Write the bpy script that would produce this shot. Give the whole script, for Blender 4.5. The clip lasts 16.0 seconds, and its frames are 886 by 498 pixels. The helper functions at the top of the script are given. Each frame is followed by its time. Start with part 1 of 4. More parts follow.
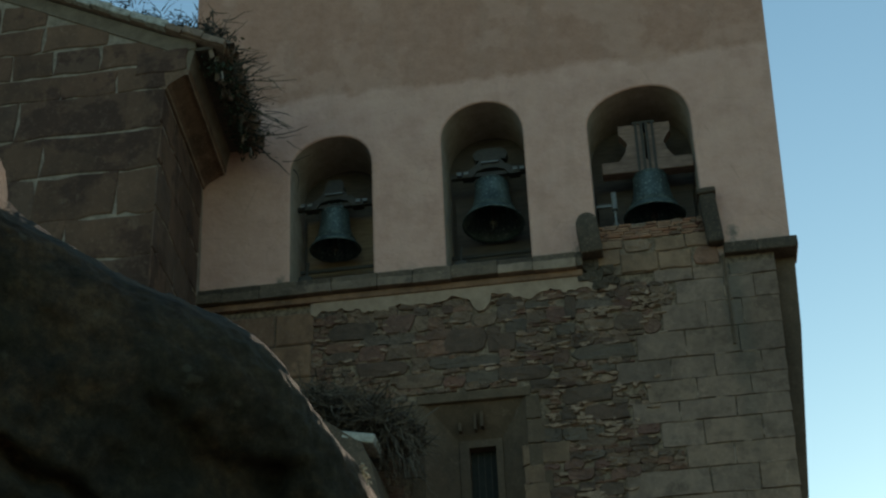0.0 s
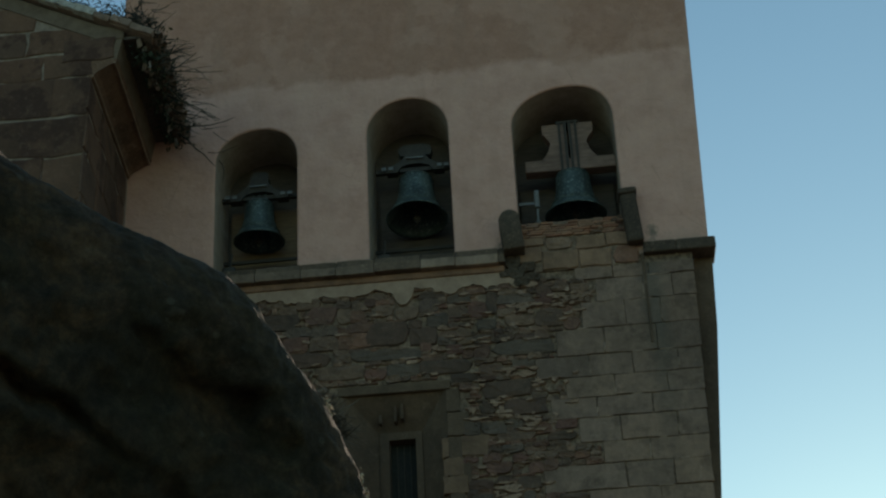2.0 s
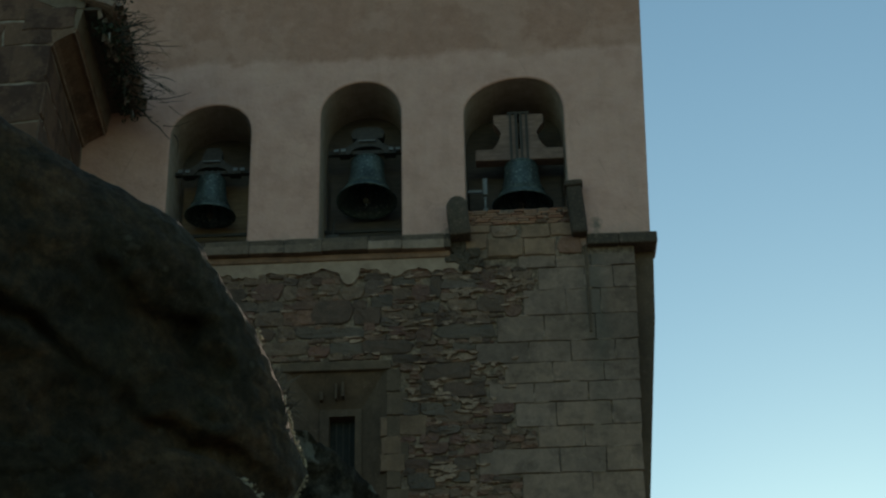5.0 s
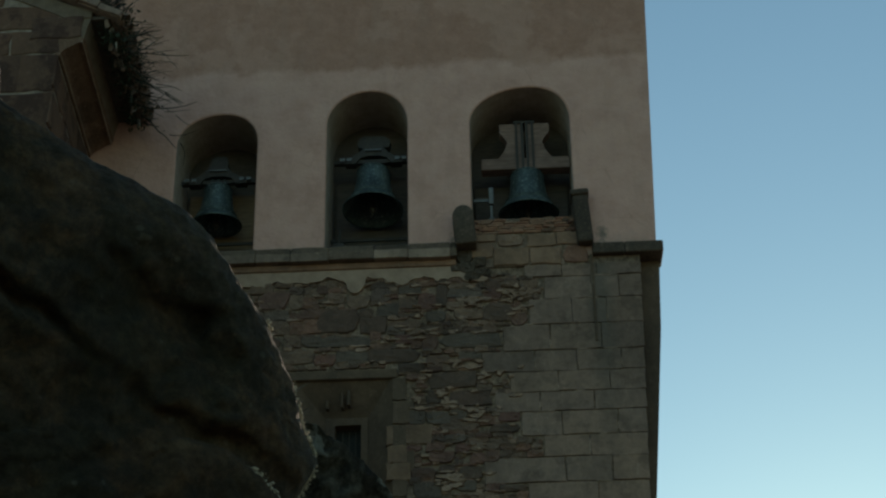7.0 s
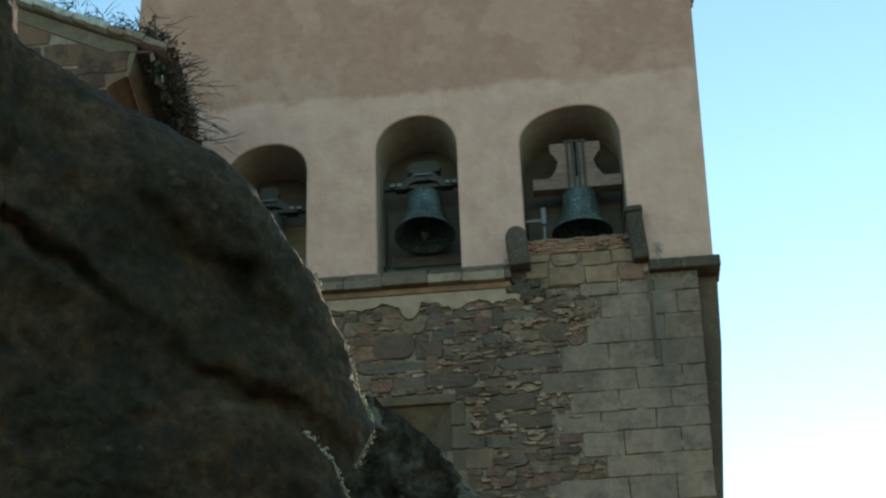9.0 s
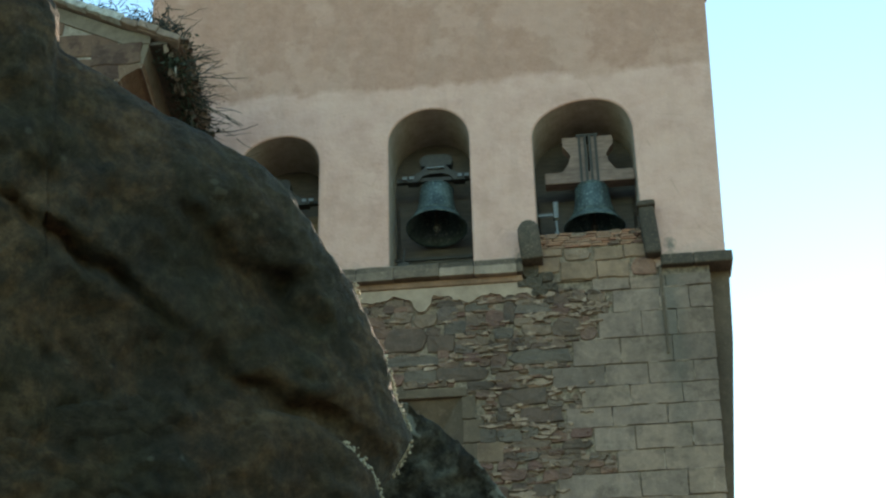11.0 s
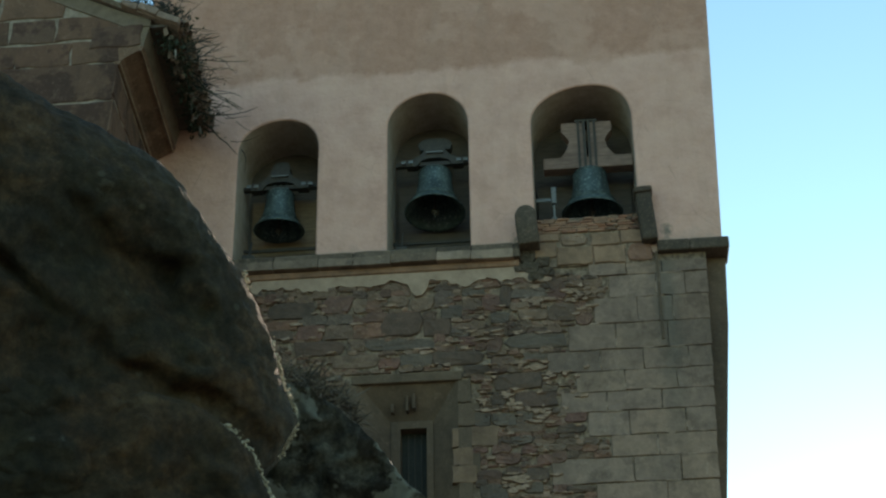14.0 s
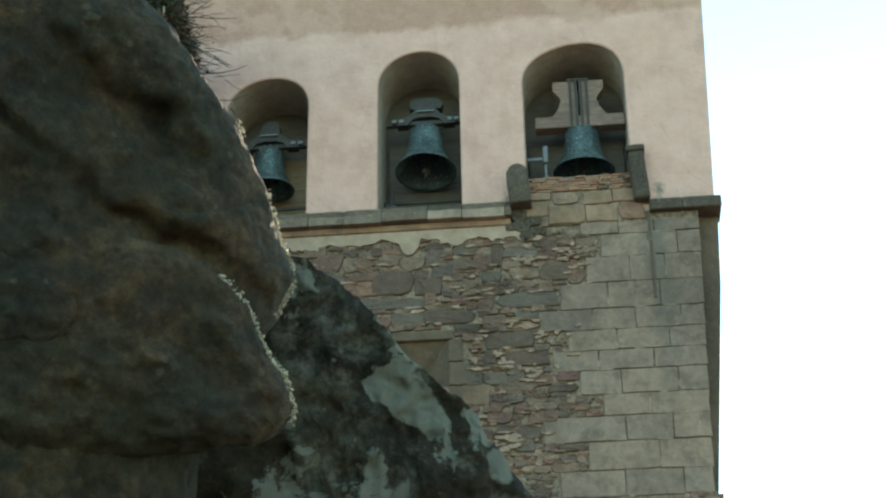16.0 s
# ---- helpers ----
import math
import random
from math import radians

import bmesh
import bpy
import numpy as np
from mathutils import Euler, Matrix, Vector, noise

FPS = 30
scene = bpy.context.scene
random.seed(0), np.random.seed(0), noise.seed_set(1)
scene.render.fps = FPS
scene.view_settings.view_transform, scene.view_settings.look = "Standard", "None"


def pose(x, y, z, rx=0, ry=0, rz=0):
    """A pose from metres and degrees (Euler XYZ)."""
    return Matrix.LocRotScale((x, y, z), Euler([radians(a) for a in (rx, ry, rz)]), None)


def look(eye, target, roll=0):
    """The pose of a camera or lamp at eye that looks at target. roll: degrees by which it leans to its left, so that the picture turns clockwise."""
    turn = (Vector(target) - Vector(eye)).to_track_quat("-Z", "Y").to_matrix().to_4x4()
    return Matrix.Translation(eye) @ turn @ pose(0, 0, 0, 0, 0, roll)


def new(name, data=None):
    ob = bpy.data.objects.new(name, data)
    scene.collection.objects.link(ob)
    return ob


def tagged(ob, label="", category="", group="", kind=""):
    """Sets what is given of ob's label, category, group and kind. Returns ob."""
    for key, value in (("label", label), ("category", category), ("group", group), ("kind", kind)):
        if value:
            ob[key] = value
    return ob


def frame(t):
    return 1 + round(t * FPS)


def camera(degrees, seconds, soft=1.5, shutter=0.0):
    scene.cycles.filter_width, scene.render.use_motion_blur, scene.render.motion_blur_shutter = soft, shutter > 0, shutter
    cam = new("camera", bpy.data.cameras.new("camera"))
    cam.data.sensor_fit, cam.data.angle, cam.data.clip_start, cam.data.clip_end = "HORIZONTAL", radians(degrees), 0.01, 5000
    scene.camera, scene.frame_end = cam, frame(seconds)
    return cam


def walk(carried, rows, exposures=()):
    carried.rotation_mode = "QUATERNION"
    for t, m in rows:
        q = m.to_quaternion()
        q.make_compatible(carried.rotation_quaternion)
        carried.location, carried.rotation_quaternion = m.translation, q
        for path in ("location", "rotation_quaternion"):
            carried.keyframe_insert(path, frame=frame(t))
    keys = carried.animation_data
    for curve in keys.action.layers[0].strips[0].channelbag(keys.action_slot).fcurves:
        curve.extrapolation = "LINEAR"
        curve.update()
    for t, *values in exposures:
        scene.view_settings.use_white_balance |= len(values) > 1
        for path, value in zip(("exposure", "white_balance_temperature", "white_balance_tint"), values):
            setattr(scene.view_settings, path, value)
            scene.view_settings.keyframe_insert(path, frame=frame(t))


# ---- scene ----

# ---------------------------------------------------------------- camera
KELVIN, TINT = 7400, 17
cam = camera(30, 16.0, soft=2.3)
walk(cam, [
    (0.0, pose(2.5809, -26.8963, 2.1768, 118.7414, 2.2342, 8.4601)),
    (0.5, pose(2.6599, -26.7102, 2.1165, 118.3440, 3.5029, 9.7183)),
    (1.0, pose(2.5809, -26.6994, 2.1178, 118.2599, 3.7584, 8.9197)),
    (1.5, pose(2.4881, -26.8584, 2.0561, 118.5151, 3.3197, 7.0003)),
    (2.0, pose(2.5193, -27.1006, 1.9638, 118.6065, 2.5839, 5.4593)),
    (2.5, pose(2.6034, -27.3927, 1.8146, 118.5363, 2.1331, 4.5302)),
    (3.0, pose(2.6967, -27.6910, 1.6258, 118.4506, 2.0859, 4.0625)),
    (3.5, pose(2.7224, -27.8549, 1.4945, 118.3746, 2.1554, 3.7295)),
    (4.0, pose(2.6282, -27.5674, 1.6569, 118.0803, 1.4454, 2.9594)),
    (6.5, pose(2.6214, -27.5516, 1.5862, 118.2901, 0.9145, 2.6424)),
    (7.0, pose(2.6138, -27.5574, 1.5825, 118.4792, 0.9466, 2.8709)),
    (7.5, pose(2.5667, -27.3788, 1.6579, 118.6666, 0.7687, 3.1053)),
    (8.0, pose(2.5478, -27.2621, 1.6349, 119.0222, 0.8909, 3.6727)),
    (8.5, pose(2.5643, -27.1780, 1.5931, 119.4736, 1.3156, 4.5860)),
    (9.0, pose(2.5724, -27.1828, 1.5633, 119.7036, 1.8197, 5.4438)),
    (11.5, pose(2.5015, -27.2197, 1.6072, 119.3698, 1.2391, 5.4272)),
    (12.0, pose(2.5444, -27.2941, 1.5354, 119.5134, 1.2727, 5.2709)),
    (12.5, pose(2.5478, -27.2923, 1.5031, 119.5864, 1.5822, 5.1175)),
    (13.0, pose(2.5052, -27.2151, 1.5564, 119.4468, 1.4498, 4.7446)),
    (13.5, pose(2.6631, -27.3755, 1.4897, 119.1967, 1.1112, 5.0635)),
    (14.0, pose(2.8003, -27.2972, 1.5484, 118.8306, 0.7259, 5.6581)),
    (14.5, pose(2.8857, -27.2850, 1.5498, 118.4229, 0.3764, 6.2374)),
    (15.0, pose(2.8763, -27.1476, 1.5570, 118.1538, 0.1959, 6.7223)),
    (15.5, pose(2.8237, -27.0892, 1.4817, 117.9076, 0.3829, 6.5637)),
    (16.0, pose(2.7358, -27.0069, 1.4061, 117.8980, 0.9160, 5.3352)),
], exposures=[
    (0.0, 0.34, KELVIN, TINT), (0.5, 1.55, KELVIN, TINT), (1.0, 1.55, KELVIN, TINT), (1.5, -0.10, KELVIN, TINT), (2.0, 0.10, KELVIN, TINT), (2.5, 0.35, KELVIN, TINT),
    (3.0, 0.14, KELVIN, TINT), (3.5, 0.20, KELVIN, TINT), (4.0, 0.10, KELVIN, TINT), (6.5, 0.05, KELVIN, TINT), (7.0, 0.00, KELVIN, TINT), (7.5, -0.05, KELVIN, TINT), (8.0, 0.35, KELVIN, TINT),
    (8.5, 1.55, KELVIN, TINT), (9.0, 1.30, KELVIN, TINT), (11.5, 1.87, KELVIN, TINT), (12.0, 1.87, KELVIN, TINT), (12.5, 1.65, KELVIN, TINT), (13.0, 1.20, KELVIN, TINT), (13.5, 0.77, KELVIN, TINT),
    (14.0, 1.20, KELVIN, TINT), (14.5, 1.65, KELVIN, TINT), (15.0, 1.99, KELVIN, TINT), (15.5, 2.12, KELVIN, TINT), (16.0, 2.27, KELVIN, TINT)])

# ---------------------------------------------------------------- world and sun
SUN_AZ, SUN_EL = 12.5, 9.5          # degrees from +y towards +x, and above the horizon
world = bpy.data.worlds.new("world")
scene.world = world
world.use_nodes = True
wn = world.node_tree.nodes
sky = wn.new("ShaderNodeTexSky")
sky.sky_type = 'NISHITA'
sky.sun_disc = False
sky.sun_elevation, sky.sun_rotation = radians(SUN_EL), radians(SUN_AZ)
sky.air_density, sky.dust_density, sky.ozone_density = 1.0, 0.15, 0.5
wn["Background"].inputs["Strength"].default_value = 0.15
tint = wn.new("ShaderNodeMix")
tint.data_type, tint.blend_type = 'RGBA', 'MULTIPLY'
tint.inputs["Factor"].default_value = 1.0
tint.inputs["B"].default_value = (0.6, 0.97, 1.1, 1)
world.node_tree.links.new(sky.outputs[0], tint.inputs["A"])
world.node_tree.links.new(tint.outputs["Result"], wn["Background"].inputs["Color"])
sun_data = bpy.data.lights.new("sun", 'SUN')
sun_data.energy, sun_data.angle, sun_data.color = 5.0, radians(0.5), (1.0, 0.9, 0.76)
sun = new("sun", sun_data)
ce = math.cos(radians(SUN_EL))
to_sun = Vector((math.sin(radians(SUN_AZ)) * ce, math.cos(radians(SUN_AZ)) * ce, math.sin(radians(SUN_EL))))
sun.matrix_world = look(to_sun * 60, (0, 0, 0))


# ---------------------------------------------------------------- materials
class Mat:
    """A small builder for node materials in object or world coordinates."""

    def __init__(self, name, rough=0.85, metal=0.0, coords="world"):
        self.m = bpy.data.materials.new(name)
        self.m.use_nodes = True
        self.t = self.m.node_tree
        self.b = self.t.nodes["Principled BSDF"]
        self.b.inputs["Roughness"].default_value = rough
        self.b.inputs["Metallic"].default_value = metal
        if coords == "world":
            self.co = self.t.nodes.new("ShaderNodeNewGeometry").outputs["Position"]
        else:
            self.co = self.t.nodes.new("ShaderNodeTexCoord").outputs["Object"]

    def link(self, a, b):
        self.t.links.new(a, b)

    def noise(self, scale, detail=5, rough=0.6, stretch=None, dist=0.0):
        n = self.t.nodes.new("ShaderNodeTexNoise")
        n.inputs["Scale"].default_value, n.inputs["Detail"].default_value = scale, detail
        n.inputs["Roughness"].default_value, n.inputs["Distortion"].default_value = rough, dist
        src = self.co
        if stretch:
            mp = self.t.nodes.new("ShaderNodeMapping")
            mp.inputs["Scale"].default_value = stretch
            self.link(src, mp.inputs["Vector"])
            src = mp.outputs[0]
        self.link(src, n.inputs["Vector"])
        return n.outputs["Fac"]

    def voronoi(self, scale, feature='F1'):
        n = self.t.nodes.new("ShaderNodeTexVoronoi")
        n.feature = feature
        n.inputs["Scale"].default_value = scale
        self.link(self.co, n.inputs["Vector"])
        return n.outputs["Distance"]

    def ramp(self, fac, stops):
        r = self.t.nodes.new("ShaderNodeValToRGB")
        el = r.color_ramp.elements
        while len(el) < len(stops):
            el.new(0.5)
        for e, (p, c) in zip(el, stops):
            e.position = p
            e.color = (*c, 1) if isinstance(c, tuple) else (c, c, c, 1)
        self.link(fac, r.inputs["Fac"])
        return r.outputs["Color"]

    def mix(self, fac, a, b, mode='MIX'):
        n = self.t.nodes.new("ShaderNodeMix")
        n.data_type, n.blend_type = 'RGBA', mode
        for v, s in ((fac, n.inputs["Factor"]), (a, n.inputs["A"]), (b, n.inputs["B"])):
            if isinstance(v, (int, float)):
                s.default_value = v
            elif isinstance(v, tuple):
                s.default_value = (*v, 1)
            else:
                self.link(v, s)
        return n.outputs["Result"]

    def math(self, op, a, b=0.0):
        n = self.t.nodes.new("ShaderNodeMath")
        n.operation = op
        for v, s in ((a, n.inputs[0]), (b, n.inputs[1])):
            if isinstance(v, (int, float)):
                s.default_value = v
            else:
                self.link(v, s)
        return n.outputs[0]

    def axis(self, i):
        s = self.t.nodes.new("ShaderNodeSeparateXYZ")
        self.link(self.co, s.inputs[0])
        return s.outputs[i]

    def rand(self):
        return self.t.nodes.new("ShaderNodeObjectInfo").outputs["Random"]

    def island(self):
        return self.t.nodes.new("ShaderNodeNewGeometry").outputs["Random Per Island"]

    def color(self, c):
        if isinstance(c, tuple):
            self.b.inputs["Base Color"].default_value = (*c, 1)
        else:
            self.link(c, self.b.inputs["Base Color"])
        return self

    def bump(self, h, strength=0.4, dist=0.02):
        n = self.t.nodes.new("ShaderNodeBump")
        n.inputs["Strength"].default_value, n.inputs["Distance"].default_value = strength, dist
        self.link(h, n.inputs["Height"])
        self.link(n.outputs[0], self.b.inputs["Normal"])
        return self


def plaster_material():
    k = Mat("plaster", 0.92)
    z = k.axis(2)
    edge = k.math('ADD', k.math('MULTIPLY', k.noise(0.9, 4), 0.9), k.math('MULTIPLY', k.noise(6, 3), 0.12))
    up = k.ramp(k.math('MULTIPLY', k.math('SUBTRACT', k.math('SUBTRACT', z, edge), 20.2), 6.0), [(0.0, 0.0), (1.0, 1.0)])
    low = k.ramp(k.noise(1.3, 6, 0.65), [(0.28, (0.48, 0.37, 0.325)), (0.48, (0.58, 0.465, 0.415)), (0.72, (0.66, 0.555, 0.505))])
    old = k.ramp(k.noise(3.0, 8, 0.75), [(0.25, (0.35, 0.245, 0.195)), (0.5, (0.43, 0.315, 0.255)), (0.75, (0.52, 0.4, 0.335))])
    c = k.mix(up, low, old)
    streak = k.ramp(k.noise(2.2, 5, 0.6, (1.0, 1.0, 0.18)), [(0.5, 0.0), (0.75, 1.0)])
    c = k.mix(k.math('MULTIPLY', streak, 0.45), c, (0.42, 0.35, 0.3))
    patch = k.ramp(k.noise(0.55, 6, 0.6), [(0.52, 0.0), (0.56, 0.28)])
    c = k.mix(patch, c, (0.62, 0.52, 0.46))
    crack = k.ramp(k.voronoi(0.55, 'DISTANCE_TO_EDGE'), [(0.0, 0.35), (0.004, 0.0)])
    c = k.mix(k.math('MULTIPLY', crack, k.ramp(k.noise(1.1, 3), [(0.5, 0.0), (0.6, 1.0)])), c, (0.2, 0.16, 0.13))
    c = k.mix(1.0, c, (1.03, 0.725, 0.65), 'MULTIPLY')
    damp = k.math('SUBTRACT', k.math('SUBTRACT', 17.35, z), k.math('MULTIPLY', k.noise(2.5, 5), 1.2))
    c = k.mix(k.ramp(damp, [(0.0, 0.0), (0.45, 0.55)]), c, (0.24, 0.21, 0.18))
    for sx, sz, wide in ((4.5, 16.75, 0.6), (1.66, 16.7, 0.4), (-3.95, 16.7, 0.4)):
        dx, dz = k.math('SUBTRACT', k.axis(0), sx), k.math('MULTIPLY', k.math('SUBTRACT', z, sz), 0.7)
        far = k.math('SQRT', k.math('ADD', k.math('MULTIPLY', dx, dx), k.math('MULTIPLY', dz, dz)))
        spot = k.ramp(k.math('ADD', k.math('DIVIDE', far, wide), k.math('MULTIPLY', k.noise(5, 6, 0.7), 1.5)), [(0.65, 0.8), (1.2, 0.0)])
        c = k.mix(spot, c, (0.14, 0.125, 0.1))
    grit = k.ramp(k.noise(22, 4, 0.7), [(0.3, 0.92), (0.7, 1.0)])
    c = k.mix(1.0, c, grit, 'MULTIPLY')
    pits = k.ramp(k.voronoi(5.0), [(0.03, 0.35), (0.06, 1.0)])
    c = k.mix(0.5, c, pits, 'MULTIPLY')
    h = k.math('ADD', k.math('MULTIPLY', k.noise(1.6, 6), 1.6), k.math('MULTIPLY', k.noise(16, 5), 0.07))
    return k.color(c).bump(h, 0.6, 0.08).m


def stone_material(name, tones, wear=(0.1, 0.09, 0.08), island=False, lichen=0.25, scale=1.0, flake=0.5, streak=None):
    k = Mat(name, 0.9)
    src = k.island() if island else k.rand()
    n = len(tones)
    base = k.ramp(src, [(i / max(1, n - 1), t) for i, t in enumerate(tones)])
    v = k.ramp(k.noise(5 * scale, 6, 0.7), [(0.25, 0.62), (0.5, 0.95), (0.75, 1.22)])
    c = k.mix(1.0, base, v, 'MULTIPLY')
    spots = k.ramp(k.noise(2.3 * scale, 5, 0.65), [(0.53, 0.0), (0.6, 1.0)])
    c = k.mix(k.math('MULTIPLY', spots, flake), c, wear)
    pale = k.ramp(k.noise(7.5 * scale, 5, 0.7, None, 0.6), [(0.6, 0.0), (0.68, 1.0)])
    c = k.mix(k.math('MULTIPLY', pale, lichen), c, (0.42, 0.39, 0.33))
    crumb = k.ramp(k.noise(26 * scale, 5, 0.75), [(0.56, 0.0), (0.64, 1.0)])
    c = k.mix(k.math('MULTIPLY', crumb, lichen), c, (0.42, 0.35, 0.28))
    stain = k.ramp(k.noise(0.7, 5, 0.65, (1.0, 1.0, 0.45)), [(0.35, 0.68), (0.5, 0.95), (0.65, 1.12)])
    c = k.mix(1.0, c, stain, 'MULTIPLY')
    c = k.mix(1.0, c, (0.97, 0.765, 0.68), 'MULTIPLY')
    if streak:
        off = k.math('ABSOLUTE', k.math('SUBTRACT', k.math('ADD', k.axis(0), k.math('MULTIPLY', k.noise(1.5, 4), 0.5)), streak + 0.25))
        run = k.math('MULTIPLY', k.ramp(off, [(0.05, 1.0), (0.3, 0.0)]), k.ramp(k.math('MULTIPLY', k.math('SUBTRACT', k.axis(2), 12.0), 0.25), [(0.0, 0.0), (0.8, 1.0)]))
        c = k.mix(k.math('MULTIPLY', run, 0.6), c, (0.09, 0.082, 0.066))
    h = k.math('ADD', k.noise(9 * scale, 6, 0.7), k.math('MULTIPLY', k.noise(40 * scale, 3), 0.3))
    return k.color(c).bump(h, 0.75, 0.03).m


def mortar_material(name, pale):
    k = Mat(name, 0.95)
    c = k.ramp(k.noise(2.5, 7, 0.7), [(0.3, (0.17, 0.125, 0.098)), (0.48, (0.29, 0.22, 0.172)), (0.68, (0.42, 0.325, 0.26))])
    # dark mix paints the shadow gaps between stones into the mortar
    c = k.mix(k.ramp(k.noise(14, 4, 0.7), [(0.46 + 0.08 * pale, 0.0), (0.6 + 0.08 * pale, 0.85 - 0.3 * pale)]), c, (0.11, 0.082, 0.062))
    c = k.mix(1.0, c, (0.82 + 0.24 * pale, 0.75 + 0.16 * pale, 0.68 + 0.15 * pale), 'MULTIPLY')
    h = k.math('ADD', k.noise(8, 6, 0.7), k.math('MULTIPLY', k.noise(30, 3), 0.4))
    return k.color(c).bump(h, 0.9, 0.05).m


def rock_material(name, warm, lichen_amount, edge=0.63):
    k = Mat(name, 0.9)
    c = k.ramp(k.noise(4.5, 12, 0.72, None, 0.4), [(0.34, (0.02, 0.016, 0.011)), (0.46, (0.044, 0.033, 0.02)), (0.56, warm), (0.7, (0.125, 0.085, 0.05))])
    dk = k.ramp(k.noise(2.1, 6, 0.65), [(0.36, 0.36), (0.62, 1.15)])
    c = k.mix(1.0, c, dk, 'MULTIPLY')
    green = k.ramp(k.noise(3.3, 6, 0.65), [(0.45, 0.0), (0.62, 0.7)])
    c = k.mix(green, c, (0.036, 0.03, 0.015))
    speck = k.ramp(k.noise(34, 6, 0.8), [(0.36, 0.55), (0.5, 0.95), (0.63, 1.5)])
    c = k.mix(1.0, c, speck, 'MULTIPLY')
    lich = k.ramp(k.noise(4.6, 6, 0.6, None, 0.3), [(edge, 0.0), (edge + 0.025, 1.0)])
    c = k.mix(k.math('MULTIPLY', lich, lichen_amount), c, (0.2, 0.2, 0.165))
    blot = k.ramp(k.math('ADD', k.voronoi(5.5), k.math('MULTIPLY', k.noise(16, 5, 0.7), 0.22)), [(0.33, 1.0), (0.37, 0.0)])
    blot = k.math('MULTIPLY', blot, k.ramp(k.noise(1.7, 3), [(0.46, 0.0), (0.52, 1.0)]))
    c = k.mix(k.math('MULTIPLY', blot, max(0.0, lichen_amount - 0.3)), c, (0.23, 0.225, 0.19))
    dots = k.ramp(k.voronoi(13.0), [(0.07, 1.0), (0.13, 0.0)])
    c = k.mix(k.math('MULTIPLY', dots, min(1.0, lichen_amount * 0.7)), c, (0.26, 0.25, 0.2))
    h = k.math('ADD', k.math('MULTIPLY', k.noise(12, 10, 0.8), 1.2), k.math('MULTIPLY', k.noise(60, 6, 0.8), 0.35))
    k.b.inputs["Specular IOR Level"].default_value = 0.3
    return k.color(c).bump(h, 0.8, 0.035).m


def bronze_material():
    k = Mat("verdigris bronze", 0.55, 0.35)
    c = k.ramp(k.noise(4, 6, 0.7, (1, 1, 0.4)), [(0.3, (0.02, 0.029, 0.029)), (0.5, (0.044, 0.068, 0.067)), (0.7, (0.11, 0.15, 0.14))])
    c = k.mix(k.ramp(k.noise(20, 4), [(0.56, 0.0), (0.66, 0.6)]), c, (0.27, 0.32, 0.3))
    return k.color(c).bump(k.noise(18, 5), 0.3, 0.01).m


def wood_material(name, dark, light):
    k = Mat(name, 0.8)
    g = k.noise(3, 6, 0.6, (1.2, 6, 9))
    c = k.ramp(g, [(0.3, dark), (0.7, light)])
    c = k.mix(k.ramp(k.noise(1.5, 4), [(0.45, 0.0), (0.7, 0.5)]), c, tuple(v * 0.5 for v in dark))
    return k.color(c).bump(g, 0.5, 0.01).m


def simple_material(name, a, b, rough=0.8, metal=0.0, scale=6.0, bump=0.3):
    k = Mat(name, rough, metal)
    n = k.noise(scale, 6, 0.7)
    return k.color(k.ramp(n, [(0.3, a), (0.7, b)])).bump(n, bump, 0.01).m


def twig_material(name, a, b):
    k = Mat(name, 0.9)
    return k.color(k.ramp(k.island(), [(0.0, a), (1.0, b)])).m


PLASTER = plaster_material()
RUBBLE = stone_material("rubble stone", [(0.1, 0.08, 0.066), (0.2, 0.155, 0.118), (0.19, 0.105, 0.085), (0.12, 0.108, 0.095), (0.25, 0.195, 0.148), (0.15, 0.115, 0.09), (0.22, 0.135, 0.1), (0.11, 0.075, 0.062)], wear=(0.08, 0.065, 0.052), lichen=0.42)
RUBBLE_FINE = stone_material("rubble chips", [(0.11, 0.085, 0.068), (0.23, 0.18, 0.138), (0.2, 0.115, 0.09), (0.34, 0.275, 0.22), (0.13, 0.1, 0.082)], island=True)
SLATEGREY = stone_material("blue-grey slate block", [(0.115, 0.105, 0.09), (0.14, 0.126, 0.106), (0.1, 0.09, 0.078)], wear=(0.075, 0.068, 0.058), lichen=0.2)
PURPLE = stone_material("purple-red rubble stone", [(0.15, 0.09, 0.078), (0.19, 0.115, 0.095), (0.17, 0.115, 0.09)], wear=(0.09, 0.06, 0.052), lichen=0.3)
SLATE = stone_material("dark slate block", [(0.092, 0.074, 0.06), (0.118, 0.092, 0.073), (0.108, 0.07, 0.056)], wear=(0.06, 0.052, 0.045), lichen=0.15)
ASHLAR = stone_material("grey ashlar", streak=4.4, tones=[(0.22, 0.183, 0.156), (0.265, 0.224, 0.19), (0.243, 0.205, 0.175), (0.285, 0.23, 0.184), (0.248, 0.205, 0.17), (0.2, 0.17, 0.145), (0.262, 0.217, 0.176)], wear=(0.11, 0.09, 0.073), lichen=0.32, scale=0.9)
REDSTONE = stone_material("red sandstone", [(0.24, 0.155, 0.105), (0.3, 0.2, 0.135), (0.21, 0.14, 0.1)], wear=(0.12, 0.08, 0.06))
BRICK = stone_material("thin red brick", [(0.32, 0.17, 0.115), (0.4, 0.26, 0.18), (0.3, 0.22, 0.165)], wear=(0.16, 0.12, 0.1))
LEDGE = stone_material("weathered ledge stone", [(0.14, 0.125, 0.1), (0.1, 0.09, 0.072), (0.25, 0.22, 0.185), (0.12, 0.105, 0.085), (0.16, 0.138, 0.11)], wear=(0.07, 0.065, 0.055), lichen=0.35)
